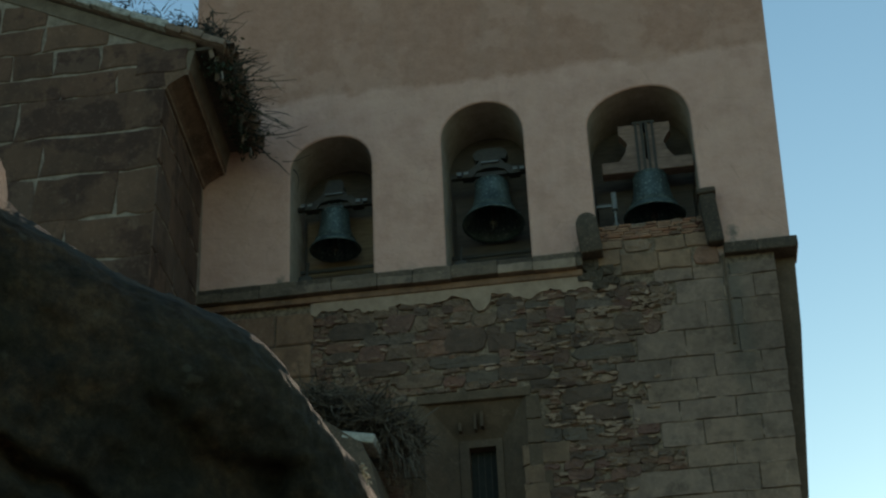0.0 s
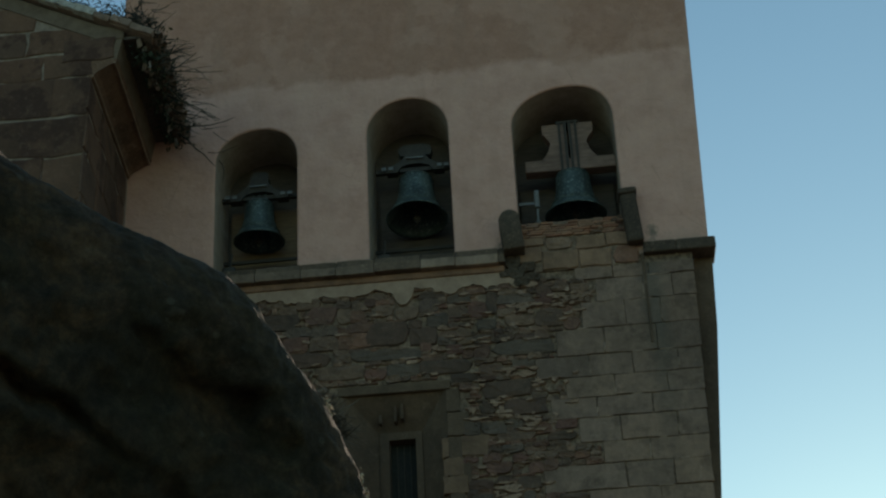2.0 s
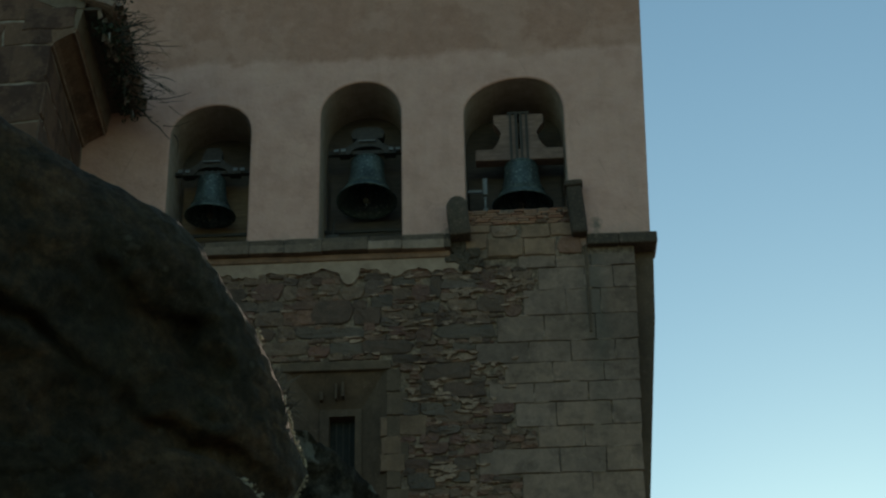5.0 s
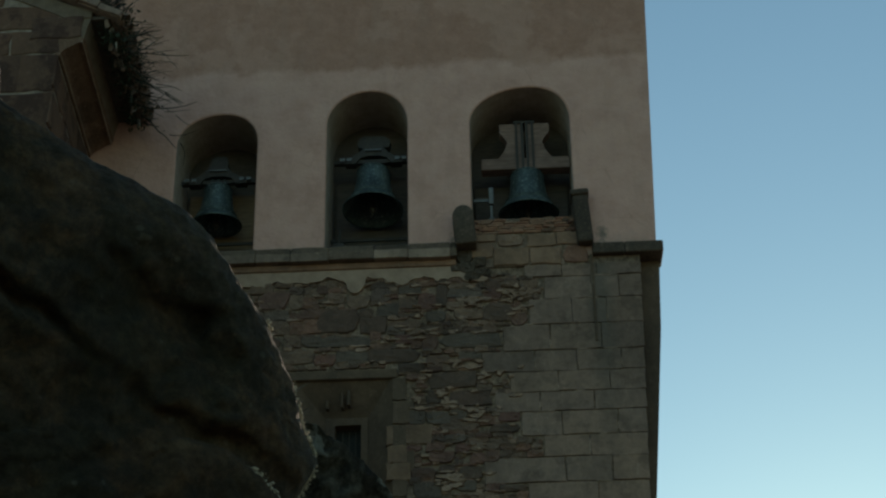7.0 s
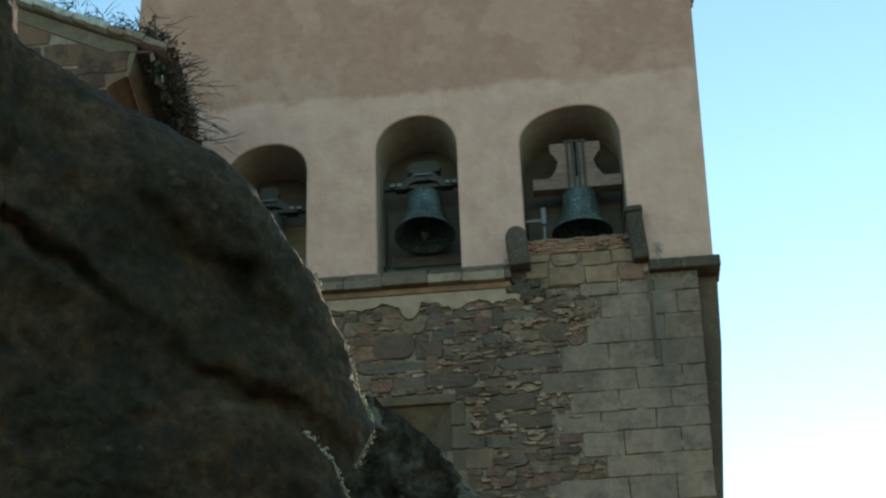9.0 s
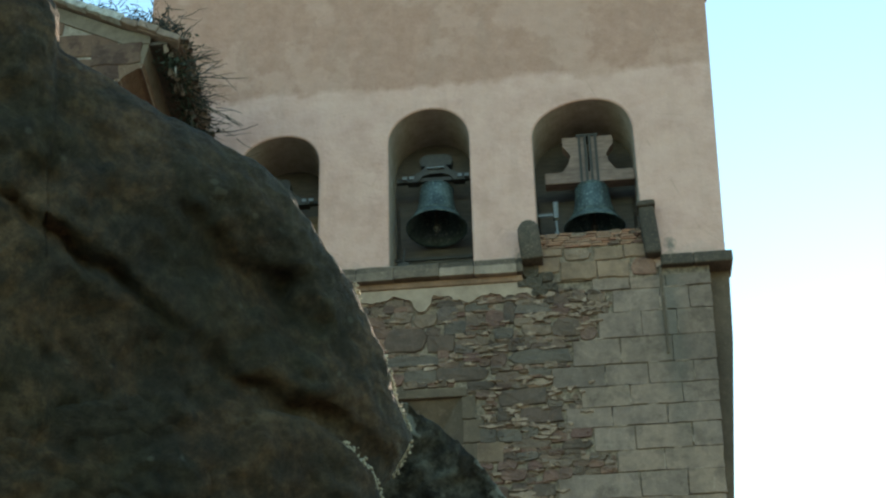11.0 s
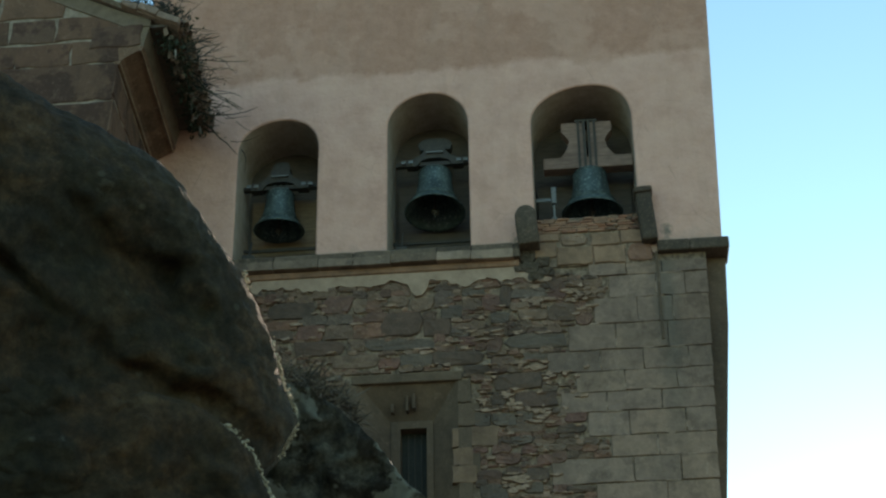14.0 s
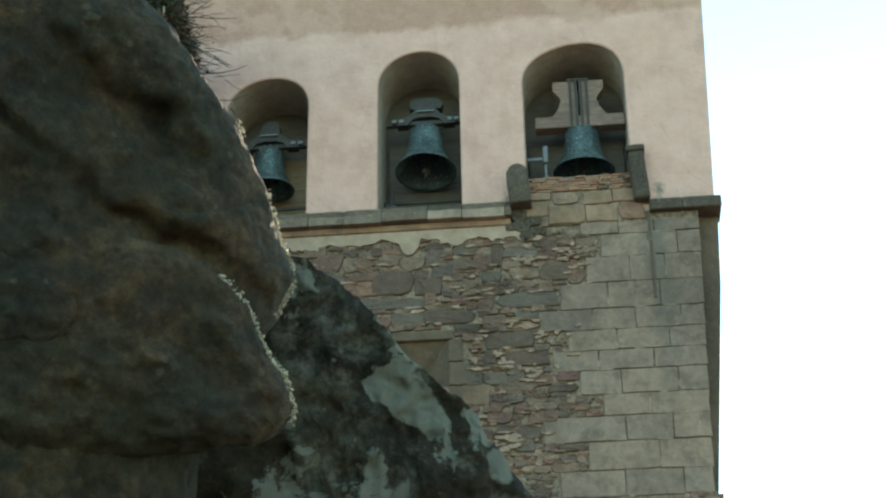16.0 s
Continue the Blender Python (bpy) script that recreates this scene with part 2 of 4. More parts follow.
MOSSY = stone_material("blackened mossy stone", [(0.062, 0.056, 0.044), (0.085, 0.076, 0.06)], wear=(0.05, 0.05, 0.036), lichen=0.3)
CHAPEL = stone_material("brown sandstone block", [(0.105, 0.066, 0.044), (0.145, 0.096, 0.066), (0.122, 0.075, 0.051), (0.112, 0.082, 0.063)], wear=(0.055, 0.03, 0.021), lichen=0.12, scale=0.45, flake=0.85)
REVEAL = stone_material("brown reveal stone", [(0.12, 0.098, 0.07), (0.145, 0.117, 0.085)], wear=(0.09, 0.075, 0.055), lichen=0.15, scale=0.6)
# rough yellowish-grey render, with some of the vault's shade in its colour
INNER = simple_material("rough render darkened for niche shade", (0.26, 0.2, 0.155), (0.42, 0.33, 0.27), 0.95, 0, 4, 0.8)
PALE = stone_material("pale replaced stone", [(0.3, 0.265, 0.22), (0.36, 0.32, 0.27)], wear=(0.16, 0.14, 0.12))
PINK = simple_material("old pink plaster", (0.25, 0.165, 0.118), (0.4, 0.275, 0.2), 0.95, 0, 5)
TANSTONE = stone_material("tan dressed stone", [(0.2, 0.15, 0.105), (0.28, 0.21, 0.15), (0.24, 0.175, 0.125)], wear=(0.16, 0.12, 0.09), scale=0.8)
MORTAR = mortar_material("lime mortar", 0.0)
PALEMORTAR = mortar_material("pale lime mortar", 1.0)
EAVES = stone_material("brown eaves moulding", [(0.14, 0.098, 0.066), (0.165, 0.115, 0.08)], wear=(0.06, 0.038, 0.026), lichen=0.3, scale=0.7)
BAND = simple_material("tan eaves plaster", (0.1, 0.07, 0.048), (0.19, 0.14, 0.1), 0.95, 0, 3, 0.8)
JOINT = simple_material("pale pointing", (0.14, 0.105, 0.08), (0.34, 0.265, 0.21), 0.95, 0, 7)
ROCK_A = rock_material("dark lichened granite", (0.09, 0.052, 0.026), 0.22)
ROCK_B = rock_material("grey granite with pale lichen", (0.17, 0.16, 0.125), 1.0, 0.53)
BRONZE = bronze_material()
IRON = simple_material("black iron", (0.03, 0.028, 0.026), (0.08, 0.068, 0.056), 0.7, 0.4, 20)
OLDSTEEL = simple_material("dull steel", (0.1, 0.1, 0.1), (0.22, 0.22, 0.21), 0.6, 0.5, 30)
YOKE = wood_material("red-brown yoke wood", (0.14, 0.082, 0.062), (0.29, 0.185, 0.145))
BOARD = wood_material("dull ochre board", (0.15, 0.09, 0.048), (0.27, 0.175, 0.1))
# shaded copy of the board: the gloom of the recesses is in its colour
SHADOWBOARD = wood_material("brown board darkened for shade", (0.06, 0.045, 0.035), (0.12, 0.09, 0.07))
# moss colour raised to carry the backlight along the boulder edges
MOSS = simple_material("dry moss paled for sunlit rim", (0.24, 0.19, 0.12), (0.5, 0.43, 0.32), 0.95, 0, 60)
DARKTWIG = twig_material("blackened twig", (0.016, 0.017, 0.013), (0.07, 0.063, 0.05))
TILE = simple_material("weathered roof tile", (0.13, 0.09, 0.07), (0.3, 0.2, 0.15), 0.9, 0, 5)
# pale stone; on verge and cap slab its paleness stands for light on top
VERGE = simple_material("pale stone for lit tops", (0.2, 0.185, 0.165), (0.5, 0.48, 0.44), 0.9, 0, 9)
TWIG = twig_material("dry twig", (0.035, 0.028, 0.022), (0.165, 0.128, 0.098))
LEAF = twig_material("dry green leaf", (0.016, 0.026, 0.017), (0.045, 0.065, 0.04))
GLASS = simple_material("dusty leaded glass", (0.008, 0.009, 0.008), (0.025, 0.027, 0.022), 0.9, 0, 14, 0.1)
EARTH = simple_material("dry earth", (0.13, 0.1, 0.065), (0.22, 0.17, 0.115), 0.95, 0, 0.8)


# ---------------------------------------------------------------- building helpers
def mesh_of(bm, mat, smooth=False):
    me = bpy.data.meshes.new("mesh")
    bm.normal_update()
    bm.to_mesh(me)
    bm.free()
    me.materials.append(mat)
    if smooth:
        me.polygons.foreach_set("use_smooth", [True] * len(me.polygons))
    return me


def part(name, bm, mat, parent=None, label="", smooth=False):
    ob = new(name, mesh_of(bm, mat, smooth))
    ob.parent = parent
    if label:
        ob["label"] = label
    return ob


def thing(name, label, category, at=(0, 0, 0), group="", kind=""):
    ob = new(name)
    ob.location = at
    return tagged(ob, label, category, group, kind)


def box(bm, x0, x1, y0, y1, z0, z1, bevel=0.0, m=None):
    vs = [bm.verts.new((x, y, z)) for x in (x0, x1) for y in (y0, y1) for z in (z0, z1)]
    fs = [bm.faces.new([vs[i] for i in q]) for q in ((0, 1, 3, 2), (4, 6, 7, 5), (0, 4, 5, 1), (2, 3, 7, 6), (0, 2, 6, 4), (1, 5, 7, 3))]
    if bevel:
        es = list({e for f in fs for e in f.edges})
        r = bmesh.ops.bevel(bm, geom=es, offset=bevel, segments=2, profile=0.5, affect='EDGES')
        vs = list({v for f in r["faces"] for v in f.verts})
    if m is not None:
        bmesh.ops.transform(bm, matrix=m, verts=vs)
    return vs


def boxed(x0, x1, y0, y1, z0, z1, bevel=0.0, m=None):
    bm = bmesh.new()
    box(bm, x0, x1, y0, y1, z0, z1, bevel, m)
    return bm


def roughen(bm, amount, scale, cuts=0, seed=0.0):
    if cuts:
        bmesh.ops.subdivide_edges(bm, edges=bm.edges[:], cuts=cuts, use_grid_fill=True)
    for v in bm.verts:
        v.co += noise.noise_vector(v.co * scale + Vector((seed, seed, 0))) * amount
    return bm


def lathe(bm, profile, seg=40, close=True):
    rings = [[bm.verts.new((r * math.cos(2 * math.pi * i / seg), r * math.sin(2 * math.pi * i / seg), z)) for i in range(seg)] for r, z in profile]
    for a, b in zip(rings, rings[1:]):
        for i in range(seg):
            j = (i + 1) % seg
            bm.faces.new((a[i], a[j], b[j], b[i]))
    return rings


def rod(bm, a, b, r0, r1=None, seg=6):
    a, b = Vector(a), Vector(b)
    r1 = r0 if r1 is None else r1
    d = (b - a).normalized()
    s = d.cross(Vector((0.31, 0.17, 0.93))).normalized()
    t = d.cross(s)
    ra, rb = [], []
    for i in range(seg):
        w = s * math.cos(2 * math.pi * i / seg) + t * math.sin(2 * math.pi * i / seg)
        ra.append(bm.verts.new(a + w * r0))
        rb.append(bm.verts.new(b + w * r1))
    for i in range(seg):
        j = (i + 1) % seg
        bm.faces.new((ra[i], ra[j], rb[j], rb[i]))
    bm.faces.new(ra[::-1])
    bm.faces.new(rb)


def extrude_outline(bm, pts, y0, y1):
    """A slab from an outline in x and z."""
    f = [bm.verts.new((x, y0, z)) for x, z in pts]
    b = [bm.verts.new((x, y1, z)) for x, z in pts]
    bm.faces.new(f)
    bm.faces.new(b[::-1])
    n = len(pts)
    for i in range(n):
        j = (i + 1) % n
        bm.faces.new((f[j], f[i], b[i], b[j]))
    bmesh.ops.recalc_face_normals(bm, faces=bm.faces[:])


# ---------------------------------------------------------------- ground
bm = bmesh.new()
bmesh.ops.create_grid(bm, x_segments=60, y_segments=60, size=1500)
for v in bm.verts:
    v.co.z = -0.02
tagged(part("ground", bm, EARTH), "dry bare earth round the church", "ground", kind="structure")

# ---------------------------------------------------------------- bell tower
XL, XR, TOP, DEEP = -5.75, 5.5, 25.0, 1.35
SPLIT = 16.30
tower = thing("bell_tower", "old church bell tower, plastered above, rubble stone below", "bell tower", (0, 0, 0))
ARCHES = [(-3.77, -2.16, 16.64, 19.1, 19.80), (-0.785, 0.815, 16.64, 19.42, 20.21), (2.05, 4.02, 17.15, 19.34, 20.16)]
SKEW = {-3.77: 0.09, -0.785: 0.05, 2.05: 0.18}        # how far each crown sits off the middle


def arch_curve(x0, x1, spring, top, n=28):
    c, h = (x0 + x1) / 2, (x1 - x0) / 2
    return [(c - h * math.cos(math.pi * i / n) + SKEW[x0] * math.sin(math.pi * i / n) ** 2, spring + (top - spring) * math.sin(math.pi * i / n) ** 0.92) for i in range(n + 1)]


def plaster_right(z):
    return 5.507 + 0.036 * (z - 16.5)


def upper_wall():
    bm = bmesh.new()

    def face(*p):
        bm.faces.new([bm.verts.new(v) for v in p])

    sides = [[(XL, SPLIT), (XL, TOP)]]
    for x0, x1, sill, spring, top in ARCHES:
        sides.append([(x0, SPLIT), (x0, sill), (x0, spring), (x0, TOP)])
        sides.append([(x1, SPLIT), (x1, sill), (x1, spring), (x1, TOP)])
    sides.append([(plaster_right(SPLIT), SPLIT), (plaster_right(TOP), TOP)])
    for i in range(0, len(sides), 2):
        face(*[(x, 0, z) for x, z in sides[i]][::-1], *[(x, 0, z) for x, z in sides[i + 1]])
    for x0, x1, sill, spring, top in ARCHES:
        face((x0, 0, SPLIT), (x1, 0, SPLIT), (x1, 0, sill), (x0, 0, sill))
        face((x0, 0, sill), (x1, 0, sill), (x1, DEEP, sill), (x0, DEEP, sill))
        line = [(x0, sill)] + arch_curve(x0, x1, spring, top) + [(x1, sill)]
        for (a, za), (b, zb) in zip(line, line[1:]):
            face((a, 0, za), (a, DEEP, za), (b, DEEP, zb), (b, 0, zb))
            if b > a + 1e-6:
                face((a, 0, za), (b, 0, zb), (b, 0, TOP), (a, 0, TOP))
    r0, r1 = plaster_right(SPLIT), plaster_right(TOP)
    face((r0, 0, SPLIT), (r0, 9, SPLIT), (r1, 9, TOP), (r1, 0, TOP))
    face((XL, 9, SPLIT), (XL, 0, SPLIT), (XL, 0, TOP), (XL, 9, TOP))
    face((XL, 9, SPLIT), (r0, 9, SPLIT), (r1, 9, TOP), (XL, 9, TOP))
    face((XL, 0, TOP), (r1, 0, TOP), (r1, 9, TOP), (XL, 9, TOP))
    bmesh.ops.remove_doubles(bm, verts=bm.verts[:], dist=0.001)
    bmesh.ops.recalc_face_normals(bm, faces=bm.faces[:])
    sharp = [e for e in bm.edges if len(e.link_faces) == 2 and e.calc_face_angle(0) > 1.2 and max(v.co.y for v in e.verts) < 0.01 and min(v.co.z for v in e.verts) > SPLIT + 0.01]
    bmesh.ops.bevel(bm, geom=sharp, offset=0.04, segments=3, profile=0.5, affect='EDGES')
    return bm


wall = part("upper_wall", upper_wall(), PLASTER, tower, "two-tone pinkish lime plaster, stained")
# inner faces of the openings: bare render, toned down to deepen their shade
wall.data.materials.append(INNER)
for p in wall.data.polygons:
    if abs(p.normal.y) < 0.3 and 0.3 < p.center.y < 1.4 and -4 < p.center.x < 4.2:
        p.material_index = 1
# backs of the openings, their interior shade painted in as dark brown
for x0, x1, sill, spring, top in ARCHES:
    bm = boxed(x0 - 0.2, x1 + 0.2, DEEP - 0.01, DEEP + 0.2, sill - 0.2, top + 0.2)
    part("niche_back", bm, SHADOWBOARD, tower, "brown back of the bell opening, darkened for shade")

# lower wall: a mortar core with the window opening left free
WX0, WX1, WZ0, WZ1 = -1.32, 0.52, 9.6, 13.96
LOW_R = 5.22


def right_edge(z):
    """The corner of the tower leans out a little towards the top."""
    return 5.03 + 0.038 * (z - 11.77)


bm = bmesh.new()
box(bm, XL, WX0, 0.02, 1.2, 0, SPLIT)
extrude_outline(bm, [(WX1, 0), (4.7, 0), (right_edge(8) - 0.02, 8.0), (right_edge(SPLIT) - 0.02, SPLIT), (WX1, SPLIT)], 0.02, 1.2)
box(bm, WX0, WX1, 0.02, 1.2, 0, WZ0)
box(bm, WX0, WX1, 0.02, 1.2, WZ1, SPLIT)
extrude_outline(bm, [(XL, 0), (4.5, 0), (4.8, 8.0), (4.95, 11.4), (5.42, SPLIT), (XL, SPLIT)], 1.2, 9.0)
lower = part("lower_wall", bm, MORTAR, tower, "rubble wall core with lime mortar")
bm = bmesh.new()
extrude_outline(bm, [(4.6, 8.0), (4.8, 8.0), (5.09, 10.9), (5.49, 14.86), (5.57, 16.3), (4.6, 16.3)], 0.30, 1.2)
part("set_back_corner", bm, REVEAL, tower, "set-back reddish corner masonry")

# ledge between plaster and stone
ledge = part("ledge", boxed(XL - 0.1, 1.72, -0.10, 0.0, 16.14, 16.27, 0.02), REDSTONE, tower, "moulded stone ledge")
x = XL - 0.12
while x < 1.7:
    w = min(random.uniform(0.55, 0.9), 1.74 - x)
    dz = random.uniform(-0.012, 0.012)
    bm = roughen(boxed(x + 0.002, x + w - 0.002, -0.24 + random.uniform(-0.02, 0.02), 0.02, 16.27 + dz, 16.45 + dz, 0.014), 0.012, 5, 2, x)
    part("ledge_stone", bm, PALE if -0.45 < x < 0.25 or 0.7 < x < 1.2 else LEDGE, ledge)
    part("ledge_cap", roughen(boxed(x, x + w, -0.17, 0.02, 16.45 + dz, 16.6, 0.03), 0.014, 4, 2, x + 3), MOSSY if random.random() < 0.35 else LEDGE, ledge)
    x += w
for a, b in ((4.30, 4.9), (4.9, 5.625)):
    part("ledge_stone", boxed(a, b, -0.13, 0.6, 16.27, 16.5, 0.03), MOSSY, ledge)
bm = bmesh.new()
lower_edge = []
for i in range(150):
    x = 1.95 - i * 5.3 / 149
    z = 15.90 + 0.16 * noise.noise(Vector((x * 2.1, 0.3, 0))) + 0.09 * noise.noise(Vector((x * 7, 1.3, 0))) + 0.03 * noise.noise(Vector((x * 25, 4.3, 0)))
    if abs(x + 0.17) < 0.2:
        z -= 0.2 * (1 - (abs(x + 0.17) / 0.2) ** 4)
    lower_edge.append((x, min(z, 16.1)))
extrude_outline(bm, [(-3.35, 16.15), (1.95, 16.15)] + lower_edge, -0.06, 0.03)
bmesh.ops.triangulate(bm, faces=[f for f in bm.faces if len(f.verts) > 4])
part("string_plaster", bm, PINK, tower, "ragged remnant strip of pink plaster")

# parapet below the wide arch, between two upright stones
part("parapet", boxed(1.9, 4.15, -0.02, 0.5, 16.1, 17.12), MORTAR, tower)


def scroll(bm, w, h, d):
    pts = [(-w / 2, 0), (w / 2, 0)] + [(w / 2 * math.cos(a), h - w / 2 + w / 2 * math.sin(a)) for a in [math.pi * i / 10 for i in range(11)]]
    extrude_outline(bm, pts, -d, 0.05)
    bmesh.ops.bevel(bm, geom=bm.edges[:], offset=0.035, segments=2, profile=0.5, affect='EDGES')


bm = bmesh.new()
scroll(bm, 0.40, 0.84, 0.40)
ob = part("upright_stone", roughen(bm, 0.02, 6), MOSSY, tower, "blackened rounded upright stone", True)
ob.location, ob.rotation_euler = (1.93, 0, 16.44), (0, radians(-4), 0)
ob = part("upright_stone", roughen(boxed(-0.15, 0.15, -0.26, 0.1, 0, 1.02, 0.05), 0.012, 6, 2), MOSSY, tower, "blackened square upright stone")
ob.location, ob.rotation_euler = (4.18, 0, 16.47), (0, radians(-4), 0)
ob = part("upright_cap", roughen(boxed(-0.18, 0.18, -0.3, 0.1, 1.0, 1.12, 0.03), 0.012, 6, 1), MOSSY, tower)
ob.location, ob.rotation_euler = (4.18, 0, 16.47), (0, radians(-4), 0)
part("drip_strip", boxed(4.25, 4.30, -0.05, 0.02, 14.5, 16.3, 0.01), REVEAL, tower, "narrow damp stone strip")

# top of the tower
part("top_ledge", boxed(XL - 0.12, XR + 0.14, -0.12, 9.1, 24.9, 25.3, 0.05), LEDGE, tower)
bm = bmesh.new()
apex = bm.verts.new((0, 4.5, 28.5))
rim = [bm.verts.new(p) for p in ((XL - 0.3, -0.3, 25.3), (XR + 0.3, -0.3, 25.3), (XR + 0.3, 9.3, 25.3), (XL - 0.3, 9.3, 25.3))]
bm.faces.new(rim[::-1])
for i in range(4):
    bm.faces.new((rim[i], rim[(i + 1) % 4], apex))
part("roof", bm, TILE, tower, "low tiled pyramid roof")

part("spout", roughen(boxed(5.45, 5.82, 0.3, 0.6, 22.7, 22.95, 0.05), 0.02, 4, 2), LEDGE, tower, "projecting stone water spout")

# splayed window
window = part("window", boxed(-0.6, -0.04, 0.62, 0.66, 9.6, 13.22), GLASS, tower, "narrow dark slit window in a splayed stone reveal")


def reveal():
    bm = bmesh.new()
    o = [(WX0, 0.0, WZ0), (WX1, 0.0, WZ0), (WX1, 0.0, WZ1), (WX0, 0.0, WZ1)]
    i = [(-0.74, 0.40, WZ0), (0.03, 0.40, WZ0), (0.03, 0.40, 13.30), (-0.74, 0.40, 13.30)]
    n = [(-0.57, 0.36, WZ0), (-0.09, 0.36, WZ0), (-0.09, 0.36, 13.16), (-0.57, 0.36, 13.16)]
    s = [(a, 0.64, c) for a, b, c in n]
    rings = [[bm.verts.new(p) for p in r] for r in (o, i, [(a, 0.36, c) for a, b, c in i], n, s)]
    for a, b in zip(rings, rings[1:]):
        for k in range(4):
            j = (k + 1) % 4
            bm.faces.new((a[k], b[k], b[j], a[j]))
    return bm


part("reveal", reveal(), REVEAL, window, "smooth splayed stone reveal")
part("lintel", roughen(boxed(-1.42, 0.6, -0.05, 0.05, 13.9, 14.08, 0.02), 0.01, 4, 2), REVEAL, window)
for i in range(3):
    bm = bmesh.new()
    rod(bm, (-0.45 + i * 0.12, 0.6, 9.6), (-0.45 + i * 0.12, 0.6, 13.2), 0.012)
    part("window_bar", bm, IRON, window)
for a, b, c, d in ((-0.44, -0.40, 13.42, 13.72), (-0.32, -0.27, 13.46, 13.74), (-0.72, -0.67, 13.42, 13.58)):
    part("carved_stroke", boxed(a, b, 0.17 - 0.62 * (c + d - 27.0) / 2, 0.3, c, d), REVEAL, window)


# ---------------------------------------------------------------- bells
def bell(name, x, y, z, r, h, label, tilt=0.0):
    ob = thing(name, label, "bell", (x, y, z), "bells in the tower openings")
    bm = bmesh.new()
    prof = [(0.0, 1.0), (0.25, 1.0), (0.44, 0.985), (0.53, 0.94), (0.55, 0.86), (0.57, 0.7), (0.61, 0.5), (0.68, 0.32), (0.79, 0.17), (0.92, 0.06), (1.0, 0.0), (0.97, -0.015), (0.9, 0.02), (0.74, 0.16), (0.63, 0.32), (0.55, 0.5), (0.5, 0.85), (0.3, 0.93), (0.0, 0.93)]
    lathe(bm, [(max(0.001, a * r), b * h) for a, b in prof], 48)
    part("body", bm, BRONZE, ob, "green-grey verdigris bronze bell", True)
    for zz, k in ((0.9, 0.548), (0.2, 0.775), (0.26, 0.73)):
        bm = bmesh.new()
        lathe(bm, [((k + 0.0) * r, zz * h - 0.012), ((k + 0.022) * r, zz * h), ((k) * r, zz * h + 0.012)], 48)
        part("moulding", bm, BRONZE, ob, "", True)
    bm = bmesh.new()
    rod(bm, (0, 0, 0.9 * h), (0, 0, 0.02), 0.025)
    bmesh.ops.create_uvsphere(bm, u_segments=12, v_segments=8, radius=0.075, matrix=Matrix.Translation((0, 0, 0.02)))
    rod(bm, (0, 0, 0.0), (0, 0, -0.12), 0.03, 0.022)
    part("clapper", bm, IRON, ob)
    bm = bmesh.new()
    for a in (-0.16, 0.0, 0.16):
        rod(bm, (a, -0.06, h * 0.98), (a * 0.7, 0, h + 0.16), 0.03)
    part("crown_loops", bm, BRONZE, ob)
    ob.rotation_euler = (radians(tilt), 0, 0)
    return ob


def iron_yoke(x, y, z, half, label, hump=1.0):
    ob = thing("bell_yoke", label, "bell yoke", (x, y, z), "bell yokes")
    bm = bmesh.new()
    w = half * 0.72
    left = [(-w, 0.0), (-w, 0.13), (-0.45, 0.13), (-0.38, 0.2), (-0.3, 0.24), (-0.2, 0.36), (-0.17, 0.46), (-0.06, 0.5)]
    low = [(-0.36, 0.0), (-0.27, 0.12), (-0.12, 0.17)]
    pts = left + [(-a, b) for a, b in left[::-1]] + [(-a, b) for a, b in low] + [(a, b) for a, b in low[::-1]]
    extrude_outline(bm, pts, -0.10, 0.10)
    bmesh.ops.triangulate(bm, faces=[f for f in bm.faces if len(f.verts) > 4])
    part("beam", bm, IRON, ob, "shaped black iron headstock")
    bm = bmesh.new()
    extrude_outline(bm, [(-0.3 * hump, 0.42), (0.3 * hump, 0.42), (0.34 * hump, 0.54), (0.3 * hump, 0.62), (0.2 * hump, 0.68), (-0.2 * hump, 0.68), (-0.3 * hump, 0.62), (-0.34 * hump, 0.54)], 0.0, 0.22)
    bmesh.ops.triangulate(bm, faces=[f for f in bm.faces if len(f.verts) > 4])
    part("counterweight", bm, IRON, ob)
    part("axle", boxed(-half, half, -0.05, 0.05, 0.03, 0.11), IRON, ob)
    part("plate", boxed(-0.17, 0.17, -0.15, -0.10, 0.27, 0.30), OLDSTEEL, ob)
    for s in (-1, 1):
        for k in (0.48, 0.62):
            part("bolt_plate", boxed(s * k - 0.045, s * k + 0.045, -0.13, -0.10, 0.05, 0.12), OLDSTEEL, ob)
    return ob


